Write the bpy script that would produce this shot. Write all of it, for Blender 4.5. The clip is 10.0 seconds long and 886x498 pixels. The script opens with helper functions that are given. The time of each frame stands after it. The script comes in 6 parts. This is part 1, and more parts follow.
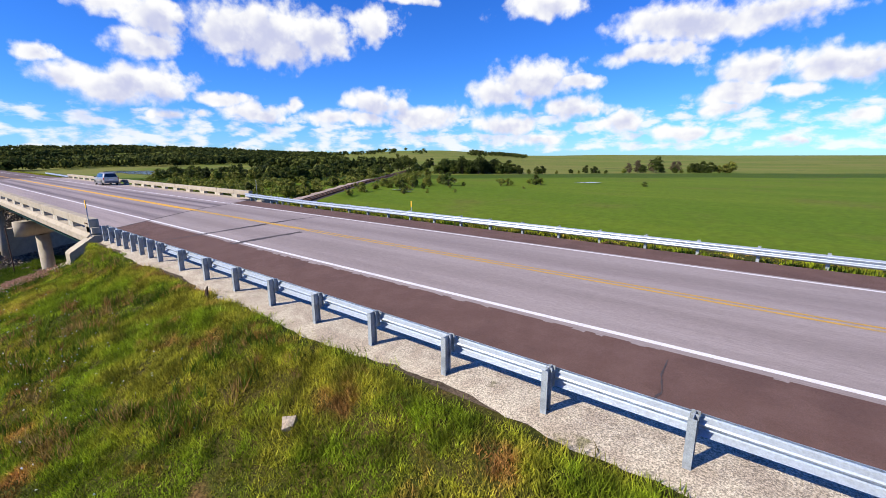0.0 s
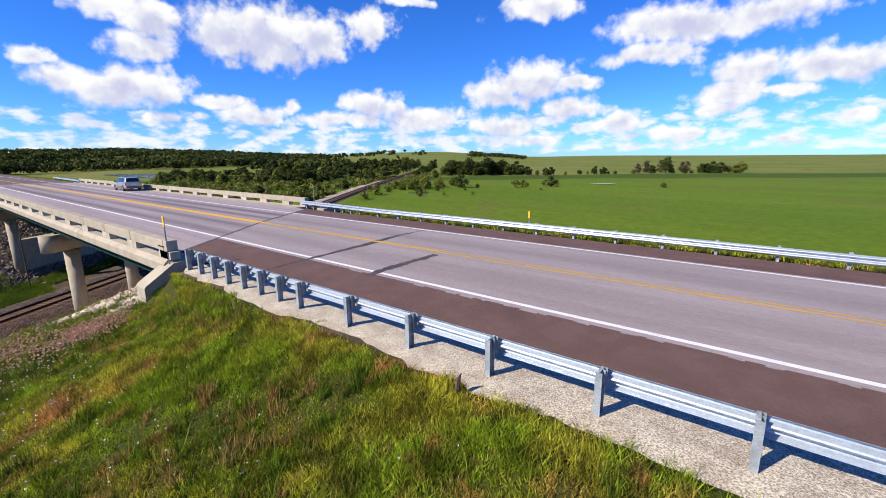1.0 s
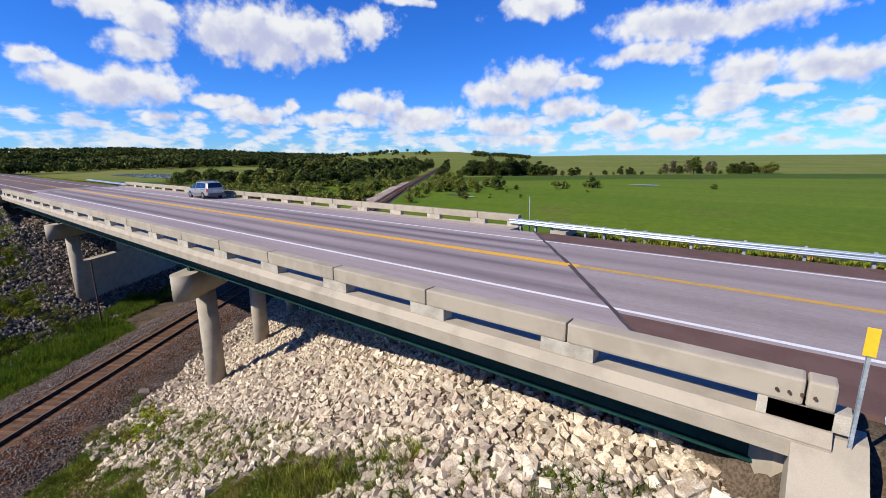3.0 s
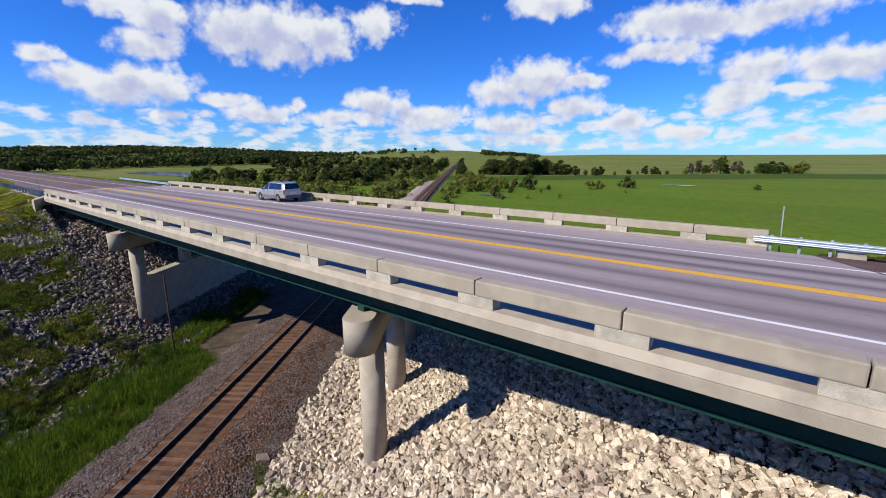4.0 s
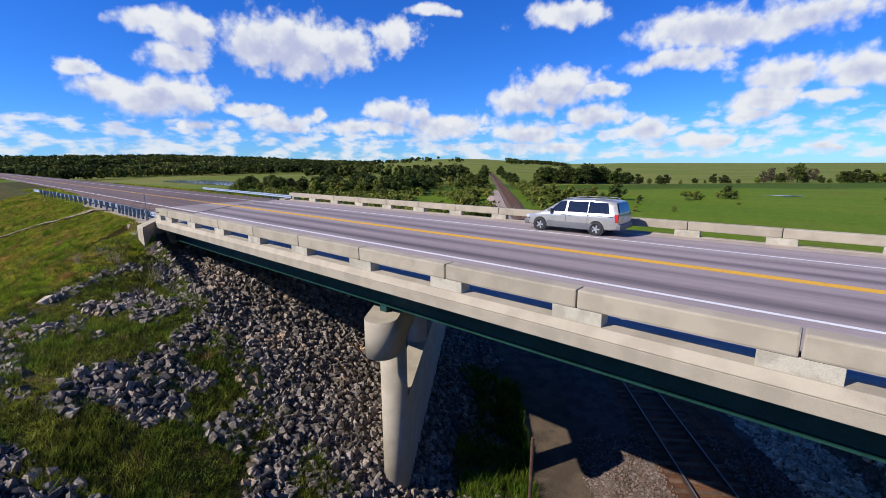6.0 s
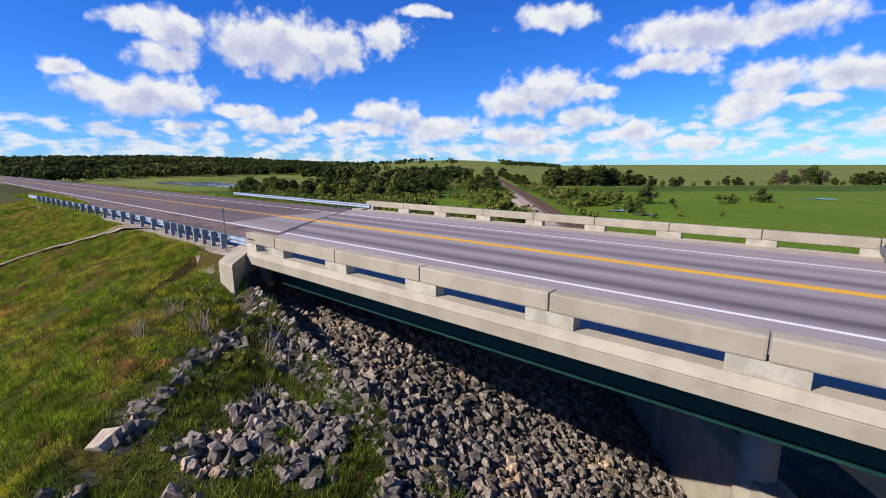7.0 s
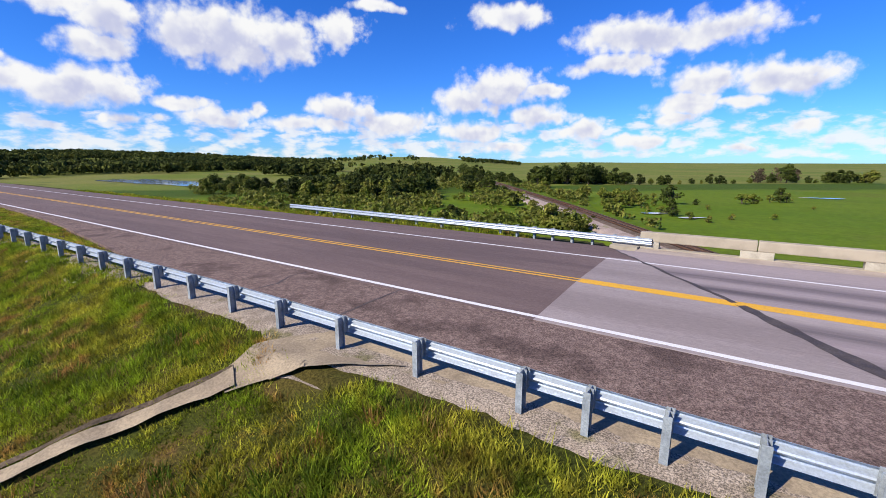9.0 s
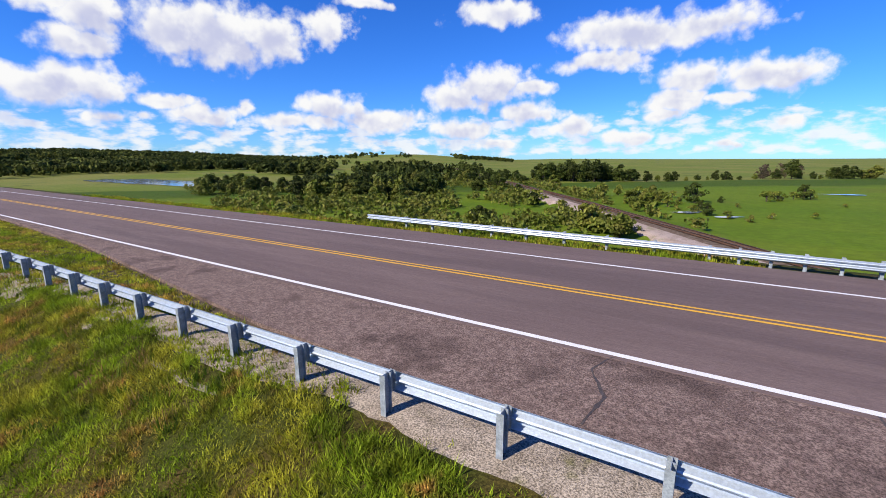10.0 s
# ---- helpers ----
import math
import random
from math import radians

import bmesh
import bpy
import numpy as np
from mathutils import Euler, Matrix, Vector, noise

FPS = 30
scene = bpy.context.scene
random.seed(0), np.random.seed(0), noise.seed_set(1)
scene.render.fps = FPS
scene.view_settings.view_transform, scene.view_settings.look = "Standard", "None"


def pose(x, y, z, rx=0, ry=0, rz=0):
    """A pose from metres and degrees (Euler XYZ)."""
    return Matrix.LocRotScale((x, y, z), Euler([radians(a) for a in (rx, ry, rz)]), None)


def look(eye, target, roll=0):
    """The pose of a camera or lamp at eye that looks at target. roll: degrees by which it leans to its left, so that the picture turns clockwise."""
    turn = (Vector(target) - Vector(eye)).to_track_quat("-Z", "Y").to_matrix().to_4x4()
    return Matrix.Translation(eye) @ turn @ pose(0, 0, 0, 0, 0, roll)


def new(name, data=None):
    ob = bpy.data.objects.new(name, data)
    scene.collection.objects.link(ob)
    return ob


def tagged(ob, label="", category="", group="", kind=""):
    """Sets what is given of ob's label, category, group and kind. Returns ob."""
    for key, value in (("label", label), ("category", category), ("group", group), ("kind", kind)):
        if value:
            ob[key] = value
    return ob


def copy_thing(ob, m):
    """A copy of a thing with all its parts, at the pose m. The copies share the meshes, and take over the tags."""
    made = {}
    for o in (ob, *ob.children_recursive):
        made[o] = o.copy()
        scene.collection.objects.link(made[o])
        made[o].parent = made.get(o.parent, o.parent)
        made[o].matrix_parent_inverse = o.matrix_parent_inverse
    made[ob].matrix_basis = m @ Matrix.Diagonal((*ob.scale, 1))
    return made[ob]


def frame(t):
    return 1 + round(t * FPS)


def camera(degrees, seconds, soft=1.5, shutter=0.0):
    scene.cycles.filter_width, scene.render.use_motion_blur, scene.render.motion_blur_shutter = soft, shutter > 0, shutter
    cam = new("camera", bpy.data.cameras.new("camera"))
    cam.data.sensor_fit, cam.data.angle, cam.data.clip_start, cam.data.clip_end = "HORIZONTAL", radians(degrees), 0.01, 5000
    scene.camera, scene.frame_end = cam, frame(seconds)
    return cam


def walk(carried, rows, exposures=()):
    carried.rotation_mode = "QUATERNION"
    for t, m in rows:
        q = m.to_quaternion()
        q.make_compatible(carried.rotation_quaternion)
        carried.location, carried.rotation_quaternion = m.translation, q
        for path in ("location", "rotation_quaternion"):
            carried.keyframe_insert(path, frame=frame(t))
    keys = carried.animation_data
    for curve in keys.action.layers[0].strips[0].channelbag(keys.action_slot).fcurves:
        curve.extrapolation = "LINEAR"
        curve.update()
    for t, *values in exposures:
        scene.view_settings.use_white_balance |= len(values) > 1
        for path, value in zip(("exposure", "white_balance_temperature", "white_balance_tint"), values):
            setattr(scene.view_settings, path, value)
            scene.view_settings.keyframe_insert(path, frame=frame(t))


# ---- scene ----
cam = camera(91.4, 10.0, soft=0.5)
PATH = [
    (0, (17.717, -5.515, 3.775), (16.492, -3.992, 3.351), -0.25),
    (0.5, (13.724, -5.819, 3.829), (12.502, -4.293, 3.408), -0.43),
    (1, (9.445, -5.962, 3.777), (8.226, -4.432, 3.359), -0.55),
    (1.5, (5.330, -6.291, 3.876), (4.111, -4.762, 3.458), -0.59),
    (2, (1.246, -6.704, 3.798), (0.027, -5.175, 3.382), -0.63),
    (3.5, (-13.941, -8.185, 4.049), (-15.156, -6.653, 3.627), -0.45),
    (4, (-19.549, -8.559, 3.883), (-20.783, -7.044, 3.459), -0.35),
    (4.5, (-25.988, -8.566, 3.704), (-27.262, -7.081, 3.291), -0.36),
    (5, (-33.046, -8.225, 3.536), (-34.339, -6.753, 3.137), -0.38),
    (5.5, (-39.416, -8.210, 3.402), (-40.721, -6.745, 3.013), -0.43),
    (7, (-59.718, -7.782, 3.367), (-60.989, -6.286, 2.987), -0.31),
    (7.5, (-66.015, -7.269, 3.429), (-67.253, -5.745, 3.050), -0.23),
    (8, (-72.224, -6.604, 3.345), (-73.411, -5.039, 2.970), -0.27),
    (8.5, (-78.152, -5.879, 3.278), (-79.287, -4.276, 2.903), -0.26),
    (9, (-82.531, -5.597, 3.586), (-83.644, -3.983, 3.191), -0.03),
    (9.5, (-87.380, -5.184, 3.720), (-88.473, -3.559, 3.313), 0.04),
    (10, (-92.293, -4.799, 3.765), (-93.370, -3.164, 3.358), -0.34),
]
walk(cam, [(t, look(e, g, r)) for t, e, g, r in PATH], [(0.0, 0.70, 6500, 10), (2.2, 0.64, 6450, 10), (3.5, 0.44, 6200, 10), (5.5, 0.43, 6150, 10), (8.0, 0.55, 6400, 10), (10.0, 0.63, 6500, 10)])

# ---------------------------------------------------------------- light
SUN_DIR = Vector((0.55, 1.15, -1.0)).normalized()      # the way the sunlight travels
SUN_EL = math.asin(-SUN_DIR.z)
SUN_AZ = math.atan2(-SUN_DIR.x, -SUN_DIR.y)

sun_data = bpy.data.lights.new("sun", "SUN")
sun_data.energy, sun_data.angle, sun_data.color = 5.0, radians(0.53), (1.0, 0.93, 0.80)
sun = new("sun", sun_data)
sun.matrix_world = look((-60, -90, 90), Vector((-60, -90, 90)) + SUN_DIR)


class Nodes:
    """Short hand for building node trees."""

    def __init__(self, tree):
        self.t = tree
        tree.nodes.clear()

    def n(self, kind, **kw):
        node = self.t.nodes.new(kind)
        for k, v in kw.items():
            setattr(node, k, v)
        return node

    def put(self, sock, v):
        if isinstance(v, bpy.types.NodeSocket):
            self.t.links.new(v, sock)
        elif v is not None:
            sock.default_value = v

    def math(self, op, a, b=None, c=None, clamp=False):
        m = self.n("ShaderNodeMath", operation=op, use_clamp=clamp)
        for i, v in enumerate((a, b, c)):
            self.put(m.inputs[i], v)
        return m.outputs[0]

    def mix(self, f, a, b, blend="MIX"):
        m = self.n("ShaderNodeMix", data_type="RGBA", blend_type=blend)
        self.put(m.inputs[0], f)
        self.put(m.inputs[6], a if isinstance(a, bpy.types.NodeSocket) else (*a, 1))
        self.put(m.inputs[7], b if isinstance(b, bpy.types.NodeSocket) else (*b, 1))
        return m.outputs[2]

    def noise(self, vec, scale, detail=4, rough=0.55, dist=0.0):
        m = self.n("ShaderNodeTexNoise")
        self.put(m.inputs["Vector"], vec)
        for k, v in (("Scale", scale), ("Detail", detail), ("Roughness", rough), ("Distortion", dist)):
            m.inputs[k].default_value = v
        return m.outputs["Fac"]

    def ramp(self, f, lo, hi, a=0.0, b=1.0):
        m = self.n("ShaderNodeMapRange", interpolation_type="SMOOTHSTEP")
        self.put(m.inputs[0], f)
        for i, v in enumerate((lo, hi, a, b)):
            m.inputs[i + 1].default_value = v
        return m.outputs[0]


# sky: clear Nishita sky with drifting cumulus, each cloud a lumpy patch of (azimuth, height) in degrees
world = bpy.data.worlds.new("world")
scene.world = world
world.use_nodes = True
N = Nodes(world.node_tree)
sky = N.n("ShaderNodeTexSky", sky_type="NISHITA", sun_disc=False, sun_elevation=SUN_EL, sun_rotation=SUN_AZ,
          air_density=1.0, dust_density=0.0, ozone_density=4.0, altitude=400)
co = N.n("ShaderNodeTexCoord").outputs["Generated"]
sep = N.n("ShaderNodeSeparateXYZ")
N.put(sep.inputs[0], co)
az = N.math("MULTIPLY", N.math("ARCTAN2", N.math("MULTIPLY", sep.outputs[0], -1.0), sep.outputs[1]), 57.2958)
el = N.math("MULTIPLY", N.math("ARCSINE", sep.outputs[2]), 57.2958)
# (azimuth to the left of +y, height, half width, half height)
HIGH_CLOUDS = [(63.1, 13.5, 4.1, 2.8), (58.4, 13.7, 6.7, 3.1), (53.1, 13.3, 3.9, 2.8), (47.0, 15.1, 2.4, 1.8), (73.3, 14.3, 3.2, 1.1), (70.1, 13.7, 2.6, 1.9), (71.9, 11.3, 2.5, 1.5), (78.0, 7.6, 2.6, 1.5), (74.6, 7.2, 4.4, 1.8), (70.2, 7.6, 3.0, 1.8), (65.0, 6.3, 2.7, 0.9), (80.4, 9.6, 1.3, 1.0), (27.4, 9.0, 5.1, 2.2), (31.5, 7.5, 3.8, 1.7), (22.4, 8.5, 2.4, 0.9), (26.3, 16.5, 4.9, 1.2), (11.7, 13.6, 6.6, 1.8), (4.6, 13.6, 5.0, 1.8), (14.2, 10.8, 5.8, 0.9), (4.1, 8.9, 4.3, 1.7), (-2.1, 8.5, 4.1, 1.8), (5.7, 6.2, 3.6, 1.4)]
LOW_CLOUDS = [(47.1, 6.1, 3.8, 1.6), (51.3, 4.3, 5.1, 0.9), (40.7, 5.0, 5.4, 1.4), (56.9, 5.8, 1.4, 0.8), (61.6, 5.0, 3.1, 1.1), (22.5, 5.3, 3.6, 1.2), (30.7, 3.8, 4.2, 1.4), (16.6, 3.5, 3.4, 1.2), (7.5, 4.6, 2.1, 0.9), (1.0, 6.2, 3.1, 0.7), (-4.7, 3.4, 1.9, 0.9), (0.8, 1.5, 1.5, 0.7), (42.5, 17.8, 2.7, 0.6), (69.5, 4.5, 2.6, 0.8), (11.1, 2.2, 2.9, 0.9), (26.4, 2.0, 2.8, 0.8)]
warp = N.noise(co, 9.0, 3, 0.5)
side = N.noise(co, 20.0, 4, 0.55)
fine = N.noise(co, 62.0, 6, 0.62)
billow = N.n("ShaderNodeTexVoronoi", feature="SMOOTH_F1")
N.put(billow.inputs["Vector"], co)
billow.inputs["Scale"].default_value, billow.inputs["Detail"].default_value, billow.inputs["Smoothness"].default_value = 26.0, 2.0, 0.6
puffs = N.math("SUBTRACT", 0.5, billow.outputs["Distance"])
az_w = N.math("ADD", az, N.math("MULTIPLY", N.math("SUBTRACT", side, 0.5), 5.0))
el_w = N.math("ADD", el, N.math("MULTIPLY", N.math("SUBTRACT", warp, 0.5), 3.0))
lump = N.math("ADD", N.math("MULTIPLY", N.math("SUBTRACT", side, 0.5), 1.0), N.math("ADD", N.math("MULTIPLY", puffs, 0.75), N.math("MULTIPLY", N.math("SUBTRACT", fine, 0.5), 0.75)))
field, under = None, None
for ca, ce, cw, ch in HIGH_CLOUDS + LOW_CLOUDS:
    dx = N.math("MULTIPLY", N.math("SUBTRACT", az_w, ca), 1.0 / (1.55 * cw))
    dy = N.math("MULTIPLY", N.math("SUBTRACT", el_w, ce), 1.0 / (1.5 * ch))
    f = N.math("SUBTRACT", 1.0, N.math("SQRT", N.math("ADD", N.math("MULTIPLY", dx, dx), N.math("MULTIPLY", dy, dy))))
    sh = N.math("MULTIPLY", N.math("SUBTRACT", N.math("MULTIPLY", f, 1.1), N.math("MULTIPLY", dy, 0.75)), min(1.0, 0.42 + 0.22 * ch))
    field = f if field is None else N.math("MAXIMUM", field, f)
    under = sh if under is None else N.math("MAXIMUM", under, sh)
# small clouds low over the horizon and overhead, from noise alone
lowvec = N.n("ShaderNodeCombineXYZ")
N.put(lowvec.inputs[0], N.math("MULTIPLY", az, 0.30))
N.put(lowvec.inputs[1], N.math("MULTIPLY", el, 0.70))
small = N.noise(lowvec.outputs[0], 1.1, 5, 0.52)
band = N.math("MULTIPLY", N.ramp(el, -0.3, 0.8), N.ramp(el, 3.5, 7.5, 1.0, 0.0))
lowf = N.math("SUBTRACT", N.math("MULTIPLY", N.math("SUBTRACT", small, 0.41), 4.2), N.math("MULTIPLY", N.math("SUBTRACT", 1.0, band), 1.4))
rest = N.math("MULTIPLY", N.math("SUBTRACT", N.noise(co, 5.0, 6, 0.6), 0.58), 5.0)
rest = N.math("SUBTRACT", rest, N.ramp(el, 26.0, 40.0, 4.0, 0.4))
body = N.math("ADD", field, N.math("MULTIPLY", lump, 0.62))
cover = N.math("MAXIMUM", N.ramp(body, -0.04, 0.46), N.ramp(lowf, 0.0, 0.8, 0.0, 0.85))
cover = N.math("MAXIMUM", cover, N.ramp(rest, 0.0, 0.8, 0.0, 0.9))
shade = N.ramp(N.math("ADD", under, N.math("ADD", N.math("MULTIPLY", N.math("SUBTRACT", side, 0.5), 1.5), N.math("MULTIPLY", puffs, -0.5))), 0.45, 1.35)
puff = N.mix(shade, (1.0, 1.0, 1.0), (0.60, 0.63, 0.84))
back_sky, back_cloud = N.n("ShaderNodeBackground"), N.n("ShaderNodeBackground")
hsv = N.n("ShaderNodeHueSaturation")
N.put(hsv.inputs["Color"], sky.outputs[0])
hsv.inputs["Saturation"].default_value = 1.2
N.put(back_sky.inputs[0], N.mix(1.0, hsv.outputs[0], (0.44, 0.86, 1.62), "MULTIPLY"))
back_sky.inputs[1].default_value = 0.070
N.put(back_cloud.inputs[0], puff)
back_cloud.inputs[1].default_value = 0.62
both = N.n("ShaderNodeMixShader")
N.put(both.inputs[0], cover)
N.put(both.inputs[1], back_sky.outputs[0])
N.put(both.inputs[2], back_cloud.outputs[0])
out = N.n("ShaderNodeOutputWorld")
N.put(out.inputs[0], both.outputs[0])


# ---------------------------------------------------------------- materials
def material(name, base, rough=0.8, metal=0.0, second=None, scale=3.0, cut=(0.4, 0.62), third=None, scale3=0.35, cut3=(0.5, 0.66),
             grain=60.0, grain_amount=0.25, bump=0.3, bump_scale=None, island=0.0, objvar=0.0, bands=None, stretch=None, spec=0.4, trans=0.0):
    """A weathered surface: base colour, patches of a second and third colour, fine grain, bump."""
    m = bpy.data.materials.new(name)
    m.use_nodes = True
    k = Nodes(m.node_tree)
    pos = k.n("ShaderNodeNewGeometry").outputs["Position"]
    if stretch:
        mp = k.n("ShaderNodeMapping")
        k.put(mp.inputs[0], pos)
        mp.inputs["Scale"].default_value = stretch
        pos = mp.outputs[0]
    col = (*base, 1)
    if second:
        col = k.mix(k.ramp(k.noise(pos, scale), *cut), base, second)
    if third:
        col = k.mix(k.ramp(k.noise(pos, scale3, 5, 0.6), *cut3), col if second else base, third)
    if bands:
        sepxyz = k.n("ShaderNodeSeparateXYZ")
        k.put(sepxyz.inputs[0], k.n("ShaderNodeNewGeometry").outputs["Position"])
        total = None
        for yb, wb in bands[0]:
            u = k.math("MULTIPLY", k.math("SUBTRACT", sepxyz.outputs[1], yb), 1.0 / wb)
            bell = k.math("EXPONENT", k.math("MULTIPLY", k.math("MULTIPLY", u, u), -1.0))
            total = bell if total is None else k.math("ADD", total, bell)
        wear = k.math("MULTIPLY", total, k.ramp(k.noise(pos, 0.5, 5, 0.6), 0.3, 0.7, 0.35, 1.0), clamp=True)
        col = k.mix(wear, col if isinstance(col, bpy.types.NodeSocket) else base, bands[1])
    g = k.noise(pos, grain, 3, 0.65)
    if grain_amount:
        gv = k.ramp(g, 0.33, 0.67, 1 - grain_amount, 1 + grain_amount)
        rgb = k.n("ShaderNodeCombineColor")
        for i in range(3):
            k.put(rgb.inputs[i], gv)
        col = k.mix(1.0, col if isinstance(col, bpy.types.NodeSocket) else base, rgb.outputs[0], "MULTIPLY")
    for amount, sock in ((island, "Random Per Island"), (objvar, "Random")):
        if amount:
            r = (k.n("ShaderNodeNewGeometry") if sock == "Random Per Island" else k.n("ShaderNodeObjectInfo")).outputs[sock]
            rv = k.n("ShaderNodeMapRange")
            k.put(rv.inputs[0], r)
            rv.inputs[3].default_value, rv.inputs[4].default_value = 1 - amount, 1 + amount
            rgb = k.n("ShaderNodeCombineColor")
            for i in range(3):
                k.put(rgb.inputs[i], rv.outputs[0])
            col = k.mix(1.0, col if isinstance(col, bpy.types.NodeSocket) else base, rgb.outputs[0], "MULTIPLY")
    b = k.n("ShaderNodeBsdfPrincipled")
    k.put(b.inputs["Base Color"], col)
    b.inputs["Metallic"].default_value = metal
    b.inputs["Specular IOR Level"].default_value = spec
    k.put(b.inputs["Roughness"], k.ramp(k.noise(pos, grain * 0.2, 3), 0.3, 0.7, max(0.02, rough - 0.08), min(1, rough + 0.08)))
    if bump:
        bp = k.n("ShaderNodeBump")
        bp.inputs["Strength"].default_value = bump
        bp.inputs["Distance"].default_value = 0.02
        k.put(bp.inputs["Height"], g if bump_scale is None else k.noise(pos, bump_scale, 4, 0.6))
        k.put(b.inputs["Normal"], bp.outputs[0])
    shader = b.outputs[0]
    if trans:
        tr = k.n("ShaderNodeBsdfTranslucent")
        k.put(tr.inputs[0], col)
        ms = k.n("ShaderNodeMixShader")
        ms.inputs[0].default_value = trans
        k.put(ms.inputs[1], shader)
        k.put(ms.inputs[2], tr.outputs[0])
        shader = ms.outputs[0]
    o = k.n("ShaderNodeOutputMaterial")
    k.put(o.inputs[0], shader)
    return m


M = {}
M["grass_ground"] = material("grass_ground", (0.036, 0.042, 0.006), 0.95, second=(0.060, 0.047, 0.011), scale=0.5, third=(0.105, 0.060, 0.022), scale3=0.8, cut3=(0.57, 0.74), grain=25, grain_amount=0.5, bump=0.8, bump_scale=14, spec=0.1)


def meadow():
    """Green meadow, a darker strip at its far edge and dry olive hillside beyond."""
    m = bpy.data.materials.new("field")
    m.use_nodes = True
    k = Nodes(m.node_tree)
    pos = k.n("ShaderNodeNewGeometry").outputs["Position"]
    xyz = k.n("ShaderNodeSeparateXYZ")
    k.put(xyz.inputs[0], pos)
    x, y = xyz.outputs[0], xyz.outputs[1]
    edge = k.math("MINIMUM", k.math("MULTIPLY_ADD", x, 1.0, 398.0), k.math("MULTIPLY_ADD", x, 0.63, 367.0))
    off = k.math("SUBTRACT", y, edge)
    off = k.math("ADD", off, k.math("MULTIPLY", k.math("SUBTRACT", k.noise(pos, 0.03, 3), 0.5), 30.0))
    long = k.n("ShaderNodeMapping")
    k.put(long.inputs[0], pos)
    long.inputs["Rotation"].default_value = (0, 0, 0.35)
    long.inputs["Scale"].default_value = (0.12, 1.0, 1.0)
    green = k.mix(k.ramp(k.noise(long.outputs[0], 0.05, 4), 0.35, 0.65), (0.074, 0.122, 0.005), (0.098, 0.138, 0.008))
    green = k.mix(k.ramp(k.noise(pos, 0.035, 5, 0.6), 0.52, 0.72), green, (0.10, 0.112, 0.017))
    strip_m = k.math("MULTIPLY", k.ramp(off, -78.0, -58.0), 0.7)
    green = k.mix(strip_m, green, (0.028, 0.054, 0.006))
    dry = k.mix(k.ramp(k.noise(pos, 0.008, 5, 0.6), 0.38, 0.62), (0.105, 0.135, 0.018), (0.150, 0.150, 0.036))
    dry = k.mix(k.ramp(k.noise(pos, 0.03, 5, 0.65), 0.56, 0.7), dry, (0.060, 0.078, 0.018))
    col = k.mix(k.ramp(off, -4.0, 6.0), green, dry)
    g = k.noise(pos, 0.7, 5, 0.7)
    tone = k.n("ShaderNodeCombineColor")
    for i in range(3):
        k.put(tone.inputs[i], k.ramp(g, 0.25, 0.75, 0.78, 1.22))
    col = k.mix(1.0, col, tone.outputs[0], "MULTIPLY")
    b = k.n("ShaderNodeBsdfPrincipled")
    k.put(b.inputs["Base Color"], col)
    b.inputs["Roughness"].default_value = 0.95
    b.inputs["Specular IOR Level"].default_value = 0.1
    bp = k.n("ShaderNodeBump")
    bp.inputs["Strength"].default_value, bp.inputs["Distance"].default_value = 0.4, 0.3
    k.put(bp.inputs["Height"], k.noise(pos, 1.3, 4, 0.6))
    k.put(b.inputs["Normal"], bp.outputs[0])
    k.put(k.n("ShaderNodeOutputMaterial").inputs[0], b.outputs[0])
    return m


M["field"] = meadow()
M["dirt"] = material("dirt", (0.099, 0.072, 0.049), 0.95, second=(0.065, 0.049, 0.034), scale=1.2, grain=18, grain_amount=0.4, bump=0.8, bump_scale=10, spec=0.1)
M["gravel"] = material("gravel", (0.43, 0.37, 0.285), 0.95, second=(0.34, 0.28, 0.215), scale=2.0, third=(0.1383, 0.1259, 0.0563), scale3=1.3, cut3=(0.62, 0.75), grain=38, grain_amount=0.5, bump=0.9, bump_scale=38, spec=0.2)
M["gravel_grey"] = material("gravel_grey", (0.29, 0.235, 0.185), 0.95, second=(0.22, 0.175, 0.135), scale=2.0, third=(0.13, 0.115, 0.05), scale3=1.3, cut3=(0.56, 0.72), grain=38, grain_amount=0.6, bump=0.9, bump_scale=38, spec=0.2)
M["ballast"] = material("ballast", (0.105, 0.080, 0.066), 0.95, second=(0.075, 0.050, 0.038), scale=1.5, grain=20, grain_amount=0.6, bump=1.0, bump_scale=20, spec=0.2)
M["ballast_rusty"] = material("ballast_rusty", (0.125, 0.056, 0.026), 0.95, second=(0.075, 0.033, 0.017), scale=1.5, grain=22, grain_amount=0.55, bump=1.0, bump_scale=20, spec=0.2)
M["road_grey"] = material("road_grey", (0.2717, 0.2255, 0.2211), 0.85, second=(0.2387, 0.1969, 0.1925), scale=0.9, third=(0.2178, 0.1760, 0.1716), scale3=0.22, grain=45, grain_amount=0.16, bump=0.25, bump_scale=90, stretch=(0.12, 1.6, 1), spec=0.3, bands=(((5.2, 0.6), (8.7, 0.6)), (0.1925, 0.1551, 0.1507)))
M["deck"] = material("deck", (0.285, 0.232, 0.230), 0.8, second=(0.24, 0.193, 0.195), scale=0.9, cut=(0.42, 0.6), third=(0.31, 0.26, 0.25), scale3=0.25, grain=45, grain_amount=0.14, bump=0.2, bump_scale=80, stretch=(0.05, 1.5, 1), spec=0.3, bands=(((5.75, 0.40), (4.15, 0.40), (8.1, 0.40), (9.6, 0.40)), (0.07, 0.055, 0.06)))
